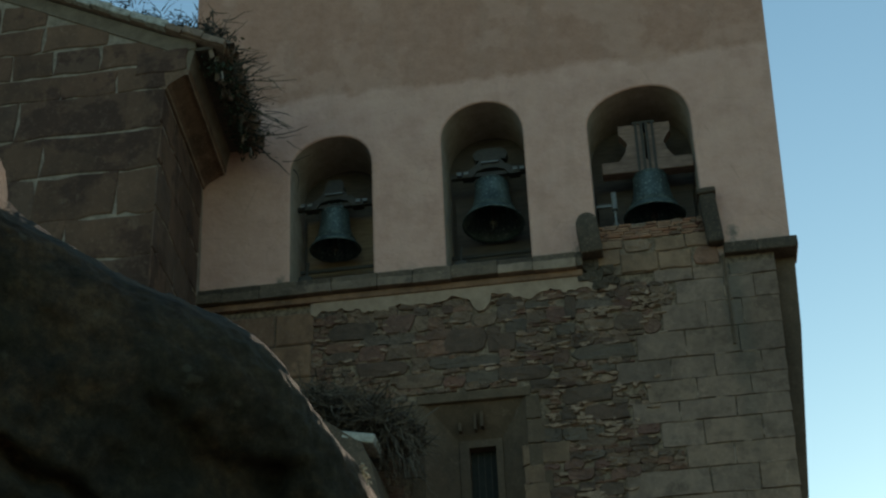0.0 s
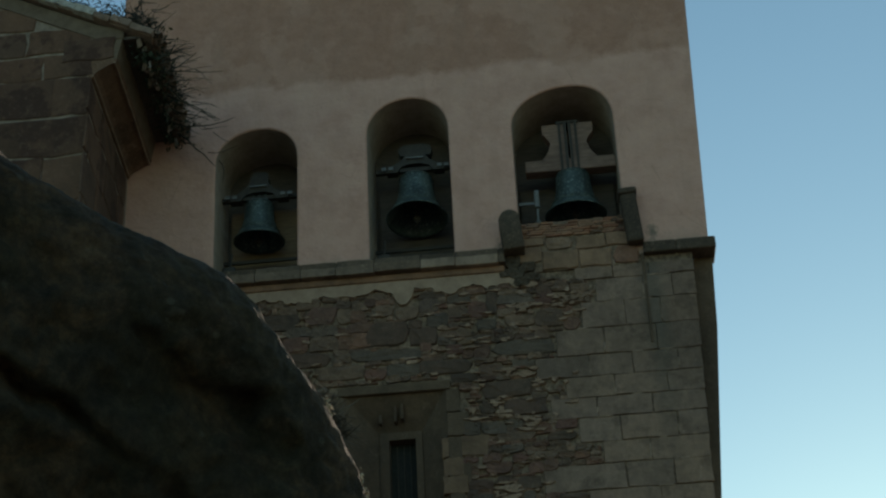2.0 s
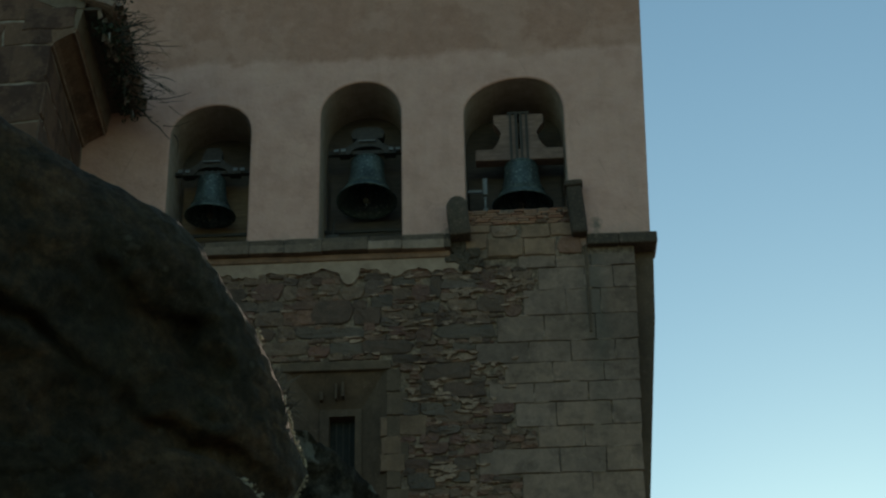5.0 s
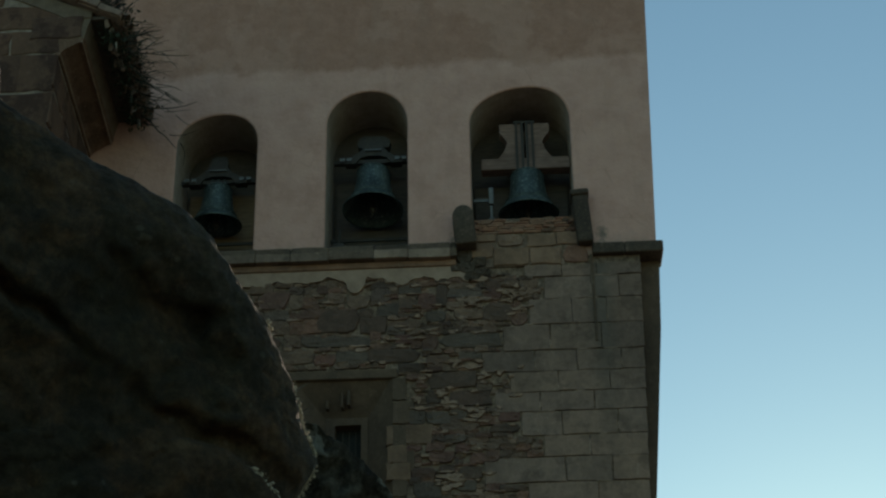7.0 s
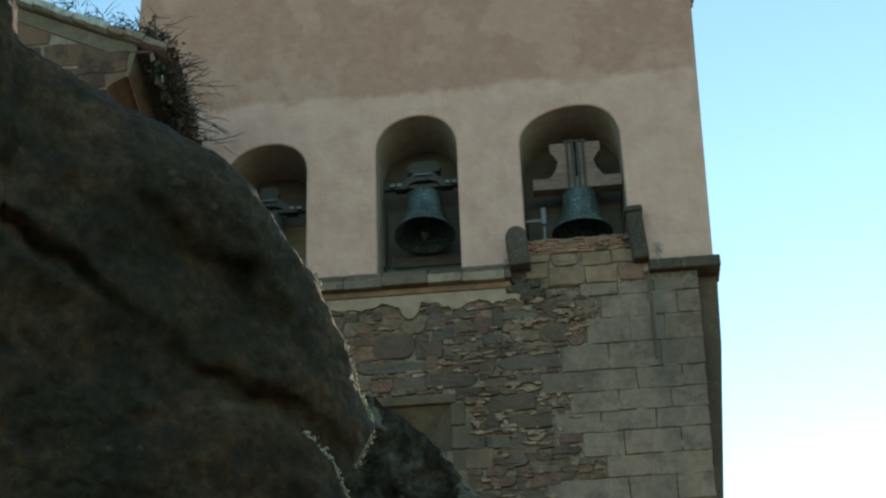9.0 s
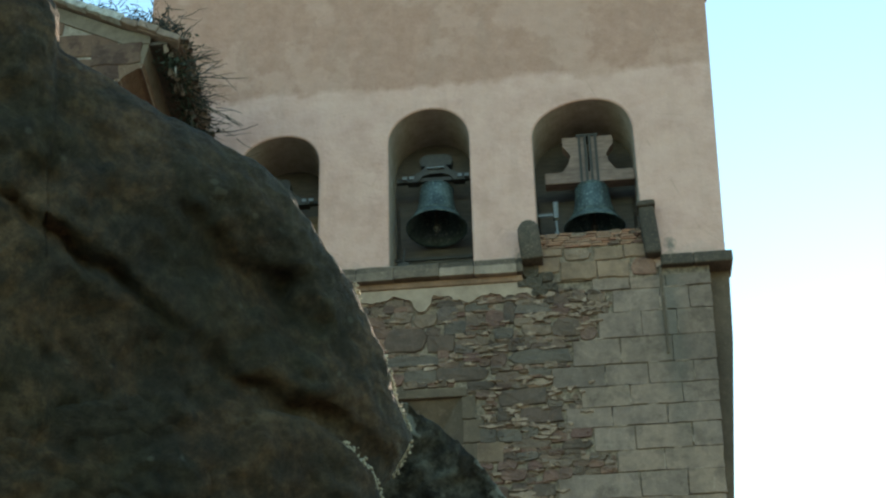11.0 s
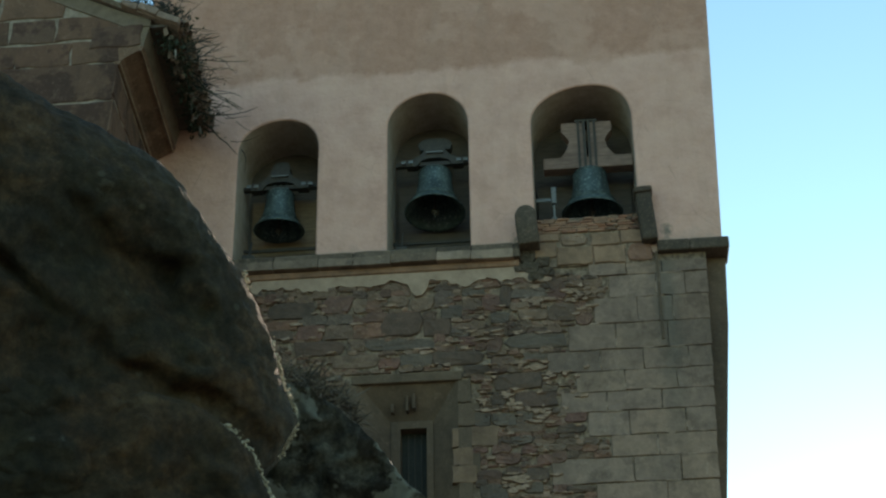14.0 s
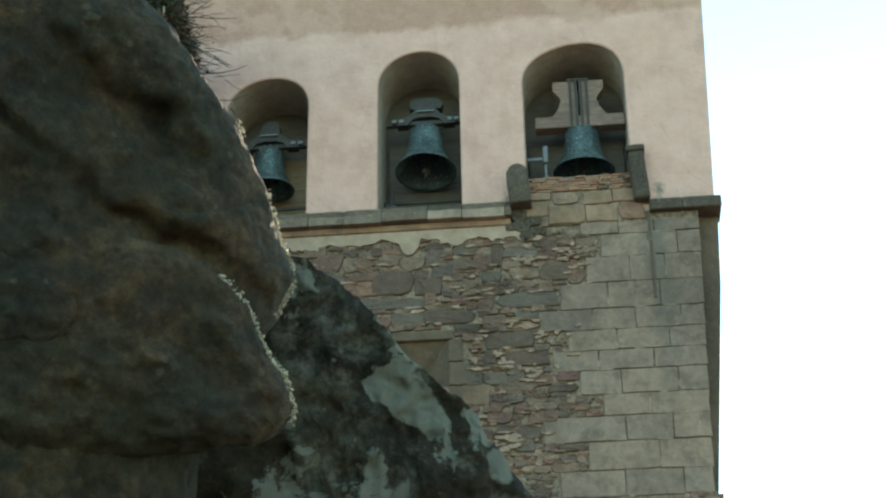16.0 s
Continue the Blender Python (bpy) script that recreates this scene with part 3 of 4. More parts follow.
def wood_yoke(x, y, z, half):
    ob = thing("wooden_bell_yoke", "red-brown wooden yoke with curved shoulders and iron straps", "bell yoke", (x, y, z), "bell yokes")
    part("beam", boxed(-half, half, -0.14, 0.14, 0.0, 0.26, 0.02), YOKE, ob)
    for s in (-1, 1):
        bm = bmesh.new()
        curve = [(0.32 + 0.16 * (1 - math.sin(math.pi * i / 10)) + (0.02 if i > 5 else 0.06), 0.26 + 0.6 * i / 10) for i in range(11)]
        extrude_outline(bm, [(s * 0.02, 0.26)] + [(s * a, b) for a, b in curve] + [(s * 0.5, 1.06), (s * 0.02, 1.06)], -0.13, 0.13)
        bmesh.ops.triangulate(bm, faces=[f for f in bm.faces if len(f.verts) > 4])
        part("shoulder", bm, YOKE, ob)
    for k in (-0.16, -0.05, 0.05, 0.16):
        part("strap", boxed(k - 0.025, k + 0.025, -0.165, -0.135, -0.12, 1.09), IRON, ob)
    part("cap_plate", boxed(-0.22, 0.22, -0.16, 0.16, 1.06, 1.11), IRON, ob)
    return ob


BY = 0.72
bell("bell", -3.03, BY, 17.66, 0.51, 0.88, "small verdigris bronze bell hanging in the opening")
iron_yoke(-3.03, BY, 18.56, 0.80, "black iron yoke of the small bell", 0.55)
bell("bell", 0.09, BY - 0.17, 17.76, 0.60, 1.04, "large verdigris bronze bell hanging in the opening", -9.0)
iron_yoke(0.09, BY, 18.9, 0.79, "black iron yoke of the large bell")
bell("bell", 3.15, BY, 17.64, 0.60, 0.94, "grey-green bronze bell behind the brick parapet")
wood_yoke(3.13, BY, 18.6, 0.88)
for x0, x1, z in ((-3.77, -2.16, 17.33), (-0.78, 0.81, 17.3)):
    ob = tagged(part("iron_rail", boxed(x0, x1, 0.95, 1.0, z, z + 0.06), IRON), "black iron rail across the bell opening", "rail", "rails in the openings")
    ob = thing("striker_motor", "black bell striker motor on the opening's sill", "motor", (x0 + 0.2, 0.55, 16.64), "striker motors")
    part("housing", boxed(-0.12, 0.14, -0.14, 0.14, 0.06, 0.36, 0.04), IRON, ob)
    part("base", boxed(-0.16, 0.18, -0.16, 0.16, 0, 0.06, 0.01), IRON, ob)
    bm = bmesh.new()
    rod(bm, (0.0, 0, 0.3), (0.02, 0.1, 0.75), 0.025)
    part("arm", bm, IRON, ob)
# ochre board at the first opening; the others take the shade-darkened copy
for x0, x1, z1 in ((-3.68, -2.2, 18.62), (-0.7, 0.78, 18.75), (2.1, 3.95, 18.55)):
    ob = tagged(part("board", boxed(x0, x1, 1.2, 1.25, 16.64 if x0 < 2 else 17.15, z1, 0.006), BOARD if x0 < -2 else SHADOWBOARD), "ochre board closing the foot of the bell opening" if x0 < -2 else "board closing the foot of the bell opening, darkened for shade", "board", "boards in the openings")
tagged(part("post", boxed(-2.30, -2.20, 1.05, 1.15, 16.64, 18.75, 0.01), BOARD), "thin ochre timber post beside the bell", "post")
ob = thing("electric_striker", "pale steel electric hammer beside the bell", "hammer", (2.42, 0.55, 17.15))
part("rod", boxed(-0.018, 0.018, -0.02, 0.02, 0.0, 0.95), OLDSTEEL, ob)
part("housing", boxed(-0.05, 0.05, -0.07, 0.05, 0.62, 1.0, 0.02), OLDSTEEL, ob)
part("bar", boxed(-0.35, 0.0, -0.02, 0.02, 0.7, 0.76), OLDSTEEL, ob)
bm = bmesh.new()
bmesh.ops.create_uvsphere(bm, u_segments=12, v_segments=8, radius=0.06, matrix=Matrix.Translation((0, 0, 0.3)))
part("head", bm, OLDSTEEL, ob)

# ---------------------------------------------------------------- masonry pieces of the lower wall
def stone_mesh(rng, mat):
    """A unit stone, one metre wide and high before scaling: an irregular split face with broken corners."""
    bm = bmesh.new()
    pts = []
    for cx, cz in ((-1, -1), (-0.35, -1), (0.4, -1), (1, -1), (1, 0.1), (1, 1), (0.3, 1), (-0.4, 1), (-1, 1), (-1, -0.1)):
        corner = abs(cx) == 1 and abs(cz) == 1
        k = rng.uniform(0.72, 1.0) if corner else rng.uniform(0.9, 1.06)
        pts.append((cx * (k if abs(cx) == 1 else 1) + rng.uniform(-0.08, 0.08), cz * (k if abs(cz) == 1 else 1)))
    rings = []
    for inset, y, jit in ((1.0, 0.6, 0), (1.0, -0.5, 0.1), (0.93, -0.9, 0.25), (0.5, -1.0, 0.3)):
        rings.append([bm.verts.new((0.5 * x * inset, y + rng.uniform(-jit, jit), 0.5 * z * inset)) for x, z in pts])
    n = len(pts)
    for p, q in zip(rings, rings[1:]):
        for i in range(n):
            j = (i + 1) % n
            bm.faces.new((p[i], p[j], q[j], q[i]))
    bm.faces.new(rings[-1])
    bmesh.ops.recalc_face_normals(bm, faces=bm.faces[:])
    return mesh_of(bm, mat)


def block_mesh(rng, mat, edge=0.04, rag=0.012):
    """A unit dressed block with worn, slightly ragged arrises."""
    bm = bmesh.new()
    base = []
    steps = (-1, -0.55, 0.0, 0.5, 1)
    base += [(c, -1) for c in steps[:-1]] + [(1, c) for c in (-1, 0.0)] + [(-c, 1) for c in steps[:-1]] + [(-1, -c) for c in (-1, 0.0)]
    rings = []
    jit = [(rng.uniform(-rag, rag), rng.uniform(-rag, rag) * 1.6) for _ in base]
    for inset, y in ((0.0, 0.6), (0.0, -0.5), (edge, -1.0)):
        rings.append([bm.verts.new((0.5 * cx * (1 - inset) + jx, y + rng.uniform(-0.12, 0.12), 0.5 * cz * (1 - inset * 1.6) + jz)) for (cx, cz), (jx, jz) in zip(base, jit)])
    n = len(base)
    for a, b in zip(rings, rings[1:]):
        for i in range(n):
            j = (i + 1) % n
            bm.faces.new((a[i], a[j], b[j], b[i]))
    bm.faces.new(rings[-1])
    bmesh.ops.recalc_face_normals(bm, faces=bm.faces[:])
    return mesh_of(bm, mat)


rng = random.Random(7)
RUB = [stone_mesh(rng, RUBBLE) for _ in range(26)]
SLA = [stone_mesh(rng, SLATE) for _ in range(6)]
JAM = [block_mesh(random.Random(3 + k), REVEAL, 0.03, 0.015) for k in range(4)]
POI = [block_mesh(random.Random(13 + k), PALE, 0.2, 0.08) for k in range(4)]
DRK = [stone_mesh(random.Random(23 + k), MOSSY) for k in range(4)]
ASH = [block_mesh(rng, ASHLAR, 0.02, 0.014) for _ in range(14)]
RED = [block_mesh(rng, REDSTONE, 0.06) for _ in range(5)]
TAN = [block_mesh(rng, TANSTONE, 0.05, 0.03) for _ in range(6)]
BRI = [block_mesh(rng, BRICK, 0.1) for _ in range(5)]


def place(name, me, parent, x0, x1, z0, z1, proud, y=0.02, tilt=0.0):
    ob = new(name, me)
    ob.parent = parent
    ob.location = ((x0 + x1) / 2, y, (z0 + z1) / 2)
    ob.scale = (x1 - x0, proud, z1 - z0)
    ob.rotation_euler = (0, radians(tilt), 0)
    return ob


CELL = 0.04
GX0, GZ0 = -5.7, 10.6
NX, NZ = int((LOW_R - GX0) / CELL), int((16.0 - GZ0) / CELL)
taken = np.zeros((NX, NZ), bool)


def mark(x0, x1, z0, z1):
    a, b = max(0, round((x0 - GX0) / CELL)), max(0, round((z0 - GZ0) / CELL))
    taken[a:max(a, round((x1 - GX0) / CELL)), b:max(b, round((z1 - GZ0) / CELL))] = True


# dressed blocks of the corner, course by course: floor and top of the course, then joints
COURSES = [
    (15.40, 15.86, (3.35, 4.22, 4.75)), (14.88, 15.40, (3.06, 3.85, 4.5)), (14.35, 14.88, (2.56, 3.42, 4.36)),
    (13.93, 14.35, (2.15, 3.12, 3.89, 4.7)), (13.53, 13.93, (2.66, 3.53, 4.46)), (13.15, 13.53, (2.36, 3.18, 4.16)),
    (12.68, 13.15, (2.83, 3.56, 4.56)), (12.27, 12.68, (3.21, 4.03)), (11.80, 12.27, (2.14, 3.58, 4.40)),
    (11.27, 11.80, (2.89, 4.13)), (10.80, 11.27, (2.4, 3.5, 4.5)), (15.86, 16.12, (3.0, 3.7, 4.35))]
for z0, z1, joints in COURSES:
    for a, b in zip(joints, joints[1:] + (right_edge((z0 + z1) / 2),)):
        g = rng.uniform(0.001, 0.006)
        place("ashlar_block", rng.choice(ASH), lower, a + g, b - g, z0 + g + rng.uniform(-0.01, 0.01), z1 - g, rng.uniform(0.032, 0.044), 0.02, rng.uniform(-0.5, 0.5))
    mark(joints[0], LOW_R, z0, z1)
# crumbs of pale pointing left in the joints
rp = random.Random(31)
for z0, z1, joints in COURSES:
    for a in joints[1:]:
        if rp.random() < 0.4:
            place("pointing", rp.choice(POI), lower, a - 0.02, a + 0.015, z0 + 0.05, z0 + rp.uniform(0.12, 0.35), 0.046, 0.02, rp.uniform(-3, 3))
        if rp.random() < 0.6:
            s = a + rp.uniform(-0.5, 0.3)
            place("pointing", rp.choice(POI), lower, s, s + rp.uniform(0.1, 0.32), z1 - 0.02, z1 + 0.015, 0.046, 0.02, rp.uniform(-3, 3))
# dark damp stones under the rounded upright stone
for a, b, c, d in ((1.72, 2.05, 16.2, 16.52), (1.78, 2.1, 15.98, 16.22), (2.02, 2.3, 16.1, 16.3), (1.62, 1.86, 16.02, 16.2), (1.86, 2.2, 15.82, 16.0), (2.08, 2.36, 15.9, 16.06)):
    place("stone", rp.choice(DRK), lower, a, b, c, d, 0.09, 0.0, rp.uniform(-6, 6))
# reddish dressed blocks near the chapel
for z0, z1, a, b in ((15.35, 15.98, -4.9, -4.05), (15.35, 15.98, -4.02, -3.3), (14.7, 15.33, -4.4, -3.36), (14.1, 14.66, -4.2, -3.2), (14.7, 15.33, -5.6, -4.43)):
    place("red_block", rng.choice(RED), lower, a, b, z0, z1, 0.05)
    mark(a, b, z0, z1)
mark(WX0 - 0.12, WX1 + 0.1, GZ0, 14.1)
# dressed jamb blocks beside the window
for k in range(7):
    z0 = 10.7 + k * 0.46
    for a, b in ((WX0 - 0.38 + 0.14 * (k % 2), WX0 + 0.005), (WX1 - 0.005, WX1 + 0.24 + 0.14 * (k % 2))):
        place("jamb_block", rng.choice(JAM), lower, a, b, z0, z0 + 0.44, 0.05)
        mark(a, b, z0, z0 + 0.46)
# patches where the mortar lies bare
BARE = ((-0.35, 0.02, 15.6, 15.95), (0.62, 0.95, 13.3, 13.85), (1.7, 2.05, 14.08, 14.2), (2.2, 2.5, 13.75, 13.95), (1.42, 1.54, 13.3, 13.7),
                   (1.86, 2.1, 13.02, 13.21), (1.36, 1.62, 11.7, 12.02), (0.58, 0.84, 11.55, 11.86), (1.85, 2.35, 15.33, 15.43), (2.6, 2.9, 15.4, 15.68), (-2.11, -2.02, 15.42, 15.6))
for a, b, c, d in BARE:
    mark(a, b, c, d)
# the large stones, band by band: D dark slate, S blue-grey slate, R purple-red, T tan, G mixed rubble
HIGH_LEFT = [("D", -3.02, -2.12, 15.34, 15.66), ("G", -2.00, -1.43, 15.38, 15.73), ("G", -1.42, -1.17, 15.38, 15.67), ("R", -1.21, -0.74, 15.18, 15.36), ("G", -2.49, -2.18, 15.64, 15.80), ("G", -2.39, -1.91, 15.17, 15.35),
             ("G", -1.91, -1.43, 15.16, 15.34), ("G", -3.08, -2.44, 15.09, 15.29), ("R", -2.43, -1.96, 14.88, 15.16), ("G", -1.94, -1.43, 14.85, 15.14), ("G", -1.40, -0.79, 14.86, 15.15), ("G", -3.02, -2.54, 14.90, 15.08),
             ("D", -2.47, -1.50, 14.56, 14.83), ("G", -1.48, -1.20, 14.59, 14.76), ("S", -1.18, 0.09, 14.57, 14.78), ("G", -1.84, -0.95, 14.25, 14.51), ("G", -0.92, -0.53, 14.19, 14.42), ("S", -0.51, 0.07, 14.22, 14.47)]
HIGH_RIGHT = [("D", 0.09, 1.07, 14.23, 14.49), ("D", -0.88, -0.11, 14.86, 15.33), ("D", -0.09, 0.41, 14.82, 15.17), ("G", -0.69, -0.36, 15.45, 15.68), ("G", -0.32, 0.10, 15.36, 15.60), ("G", 0.11, 0.48, 15.46, 15.75), ("S", 0.26, 0.63, 15.16, 15.42),
              ("G", 0.63, 0.97, 15.31, 15.54), ("S", 0.62, 1.06, 15.60, 15.77), ("D", 0.11, 0.60, 15.75, 15.88), ("R", 1.00, 1.35, 15.29, 15.60), ("D", 1.35, 1.53, 15.33, 15.77), ("R", 0.56, 0.87, 14.59, 14.75), ("R", 1.08, 1.34, 14.44, 14.74),
              ("S", 1.15, 1.51, 15.01, 15.22), ("G", 1.67, 2.19, 15.04, 15.24), ("G", 2.19, 2.71, 14.98, 15.33), ("R", 2.72, 3.01, 14.90, 15.13), ("S", 1.39, 2.52, 14.47, 14.74)]
MIDDLE = [("S", 1.74, 2.15, 14.24, 14.37), ("G", 1.14, 1.58, 14.07, 14.32), ("D", 0.65, 1.12, 14.03, 14.18), ("G", 1.53, 2.21, 15.50, 15.69), ("R", 2.23, 2.54, 15.45, 15.65), ("D", 1.16, 2.08, 13.67, 13.98), ("D", 1.15, 1.38, 13.38, 13.61),
          ("D", 1.55, 2.31, 13.32, 13.59), ("S", 0.83, 1.09, 12.99, 13.23), ("S", 1.14, 1.54, 12.97, 13.19), ("S", 1.59, 1.84, 13.06, 13.22), ("G", 1.38, 2.09, 12.82, 13.00), ("D", 2.28, 2.78, 12.78, 12.91), ("R", 2.45, 2.80, 12.99, 13.14)]
LOW = [("T", 0.42, 1.23, 12.62, 12.96), ("R", 1.12, 1.42, 12.45, 12.61), ("R", 1.16, 1.61, 12.24, 12.44), ("R", 0.77, 1.02, 12.47, 12.56), ("R", 1.91, 2.16, 12.21, 12.39), ("R", 2.18, 2.41, 12.22, 12.43), ("R", 1.65, 1.90, 12.43, 12.57), ("T", 0.44, 0.75, 12.26, 12.57),
       ("T", 0.42, 0.81, 11.94, 12.24), ("D", 0.86, 1.30, 11.97, 12.14), ("D", 1.36, 1.60, 12.05, 12.18), ("D", 1.72, 2.09, 11.93, 12.14), ("S", 1.64, 1.96, 11.70, 11.88), ("S", 0.90, 1.34, 11.58, 11.86), ("R", 2.18, 2.38, 11.68, 11.80), ("D", 2.42, 2.91, 11.67, 11.76)]
KINDS = {"D": SLA, "S": [stone_mesh(rng, SLATEGREY) for _ in range(5)], "R": [stone_mesh(rng, PURPLE) for _ in range(6)], "T": [block_mesh(rng, TANSTONE, 0.05, 0.03) for _ in range(3)], "G": RUB}
for band in (HIGH_LEFT, HIGH_RIGHT, MIDDLE, LOW):
    for kind, x0, x1, z0, z1 in band:
        place("stone", rng.choice(KINDS[kind]), lower, x0 - 0.025, x1 + 0.025, z0 - 0.016, z1 + 0.016, rng.uniform(0.04, 0.06), 0.02, rng.uniform(-1.5, 1.5))
        mark(x0, x1, z0, z1)
# the rest of the rubble, large stones first, then small ones in the gaps
spots = []
for wmin, wmax, hmin, hmax, tries in ((0.3, 0.55, 0.12, 0.2, 160), (0.16, 0.4, 0.08, 0.17, 3500), (0.1, 0.28, 0.04, 0.12, 14000), (0.08, 0.16, 0.04, 0.08, 9000)):
    for _ in range(tries):
        w, h = max(2, round(rng.uniform(wmin, wmax) / CELL)), max(1, round(rng.uniform(hmin, hmax) / CELL))
        i, j = rng.randrange(0, NX - w), rng.randrange(0, NZ - h)
        # slide down and left until it touches its neighbours
        if taken[i:i + w, j:j + h].any():
            continue
        while j > 0 and not taken[i:i + w, j - 1].any():
            j -= 1
        while i > 0 and not taken[i - 1, j:j + h].any():
            i -= 1
        taken[i:i + w, j:j + h] = True
        spots.append((GX0 + i * CELL, GX0 + (i + w) * CELL, GZ0 + j * CELL, GZ0 + (j + h) * CELL))
spots.sort(key=lambda s: -(s[1] - s[0]) * (s[3] - s[2]) * (1 if -4 < s[0] < 4 and s[2] > 11.3 else 0.05))
for x0, x1, z0, z1 in spots[:210]:
    place("stone", rng.choice(SLA) if rng.random() < 0.14 else rng.choice(RUB), lower, x0 - 0.018, x1 + 0.018, z0 - 0.012, z1 + 0.012, rng.uniform(0.035, 0.075), 0.02, rng.uniform(-7, 7))
pv, pf = [], []
for x0, x1, z0, z1 in spots[210:]:
    me = rng.choice(RUB)
    off, pr = len(pv), rng.uniform(0.025, 0.055)
    for v in me.vertices:
        pv.append(((x0 + x1) / 2 + v.co.x * (x1 - x0 + 0.01), 0.02 + v.co.y * pr, (z0 + z1) / 2 + v.co.z * (z1 - z0 + 0.01)))
    for p in me.polygons:
        pf.append([off + q for q in p.vertices])
me = bpy.data.meshes.new("mesh")
me.from_pydata(pv, [], pf)
me.materials.append(RUBBLE_FINE)
ob = new("rubble_fill", me)
ob.parent = lower
tagged(ob, "small rubble stones packed between the large ones", kind="stuff")

# lumps of old mortar smeared over the stones
bm = bmesh.new()
lumps = [(rng.uniform(-3.3, 3.0), rng.uniform(11.2, 15.9)) for _ in range(430)]
for a, b, c, d in BARE[1:]:
    lumps += [(rng.uniform(a - 0.08, b + 0.08), rng.uniform(c - 0.04, d + 0.04)) for _ in range(int(5 + (b - a) * (d - c) * 190))]
for x, z in lumps:
    if any(x0 + 0.05 < x < x1 - 0.05 and z0 + 0.03 < z < z1 - 0.03 for band in (HIGH_LEFT, HIGH_RIGHT, MIDDLE, LOW) for _, x0, x1, z0, z1 in band):
        continue
    if WX0 - 0.4 < x < WX1 + 0.4 and z < 14.2 or (x > 2.2 and z < 14.9 and rng.random() < 0.7):
        continue
    if x < 0.3 and rng.random() < 0.55:
        continue
    w, h, n = rng.uniform(0.03, 0.17), rng.uniform(0.01, 0.045), 11
    f, g = [], []
    for i in range(n):
        a, k = 2 * math.pi * i / n, rng.uniform(0.3, 1.3)
        p = (x + w * k * math.cos(a), z + h * k * math.sin(a))
        f.append(bm.verts.new((p[0], -0.055 + rng.uniform(-0.008, 0.008), p[1])))
        g.append(bm.verts.new((x + (p[0] - x) * 1.15, 0.03, z + (p[1] - z) * 1.15)))
    bm.faces.new(f)
    for i in range(n):
        j = (i + 1) % n
        bm.faces.new((f[j], f[i], g[i], g[j]))
bmesh.ops.recalc_face_normals(bm, faces=bm.faces[:])
tagged(part("mortar_smear", bm, PALEMORTAR, lower, "pale smears of lime mortar"), kind="stuff")

# bricks, flat stones and dressed blocks of the parapet
for x0, x1, z0, z1 in ((2.0, 2.42, 16.3, 16.62), (2.44, 3.1, 16.12, 16.5), (3.12, 3.7, 16.12, 16.48), (3.72, 4.2, 16.12, 16.5), (2.5, 3.05, 16.52, 16.78), (3.07, 3.62, 16.5, 16.76), (3.64, 4.05, 16.52, 16.8), (2.02, 2.48, 16.64, 16.8)):
    place("parapet_block", rng.choice(TAN + TAN + RUB[:5]), tower, x0, x1, z0, z1, 0.04, -0.02, rng.uniform(-1.5, 1.5))
z = 16.8
while z < 17.1:
    h = 0.052
    x = 2.0 + rng.uniform(-0.1, 0.1)
    while x < 4.02:
        brick = x < 3.2 or rng.random() < 0.35
        w = min(rng.uniform(0.2, 0.36) if brick else rng.uniform(0.1, 0.24), 4.08 - x)
        if rng.random() < 0.9 and w > 0.05:
            place("brick" if brick else "stone", rng.choice(BRI if brick else RUB), tower, x + 0.008, x + w - 0.008, z + 0.005, z + h * (1 if brick else 1.5) - 0.004, rng.uniform(0.025, 0.06), -0.02, rng.uniform(-2, 2))
        x += w
    z += h


# ---------------------------------------------------------------- chapel wing beside the tower
chapel = thing("chapel", "brown sandstone chapel wing with a tiled gable roof", "chapel", (0, 0, 0))
CX, CY = -5.33, -3.2
PITCH = 0.49


def roof_z(x):
    return 19.80 + (-4.2 - x) * PITCH if x > -10.0 else 19.80 + (5.8 + (x + 10.0)) * PITCH


bm = bmesh.new()
extrude_outline(bm, [(-15.6, 0), (CX, 0), (CX, roof_z(CX) - 0.1), (-10.0, roof_z(-10.0) - 0.1), (-15.6, roof_z(-15.6) - 0.1)], CY, -0.03)
chapel_wall = part("wall", bm, JOINT, chapel, "sandstone wall with pale pointing")
bm = bmesh.new()
extrude_outline(bm, [(CX - 0.05, 19.10), (CX + 0.03, 19.10), (CX + 0.06, 19.16), (CX + 0.12, 19.22), (-4.99, 19.35), (-4.90, 19.38), (-4.86, 19.46), (CX - 0.05, 19.46)], CY - 0.02, -0.04)
part("moulding", bm, EAVES, chapel, "sloping moulded eaves course, brown and worn")
for fx, fz in ((CX + 0.045, 19.13), (-4.9, 19.375)):
    y = CY - 0.03
    while y < -0.1:
        bm = bmesh.new()
        run = random.uniform(0.3, 0.7)
        rod(bm, (fx, y, fz), (fx + random.uniform(-0.008, 0.008), min(y + run, -0.05), fz), random.uniform(0.012, 0.022), random.uniform(0.012, 0.022), 6)
        part("fillet", bm, PALE, chapel, "pale worn edge of the moulding")
        y += run
bm = bmesh.new()
extrude_outline(bm, [(CX - 0.05, 19.46), (-4.88, 19.46), (-4.77, 19.98), (-4.77, 20.08), (CX - 0.05, 20.3)], CY - 0.015, -0.04)
part("eaves_band", bm, BAND, chapel, "plain plastered eaves band")
# dark sheet added under the eaves for the shadowed gap below the tiles
part("soffit_board", boxed(-4.8, -4.4, CY, -0.04, 19.88, 19.94), SHADOWBOARD, chapel)
slope = math.degrees(math.atan(PITCH))
L = 5.8 / math.cos(radians(slope))
roof = part("roof", boxed(-L, 0.0, CY - 0.12, -0.03, -0.02, 0.09, 0.0, pose(-4.25, 0, 19.83, 0, slope, 0)), TILE, chapel, "weathered clay tile roof")
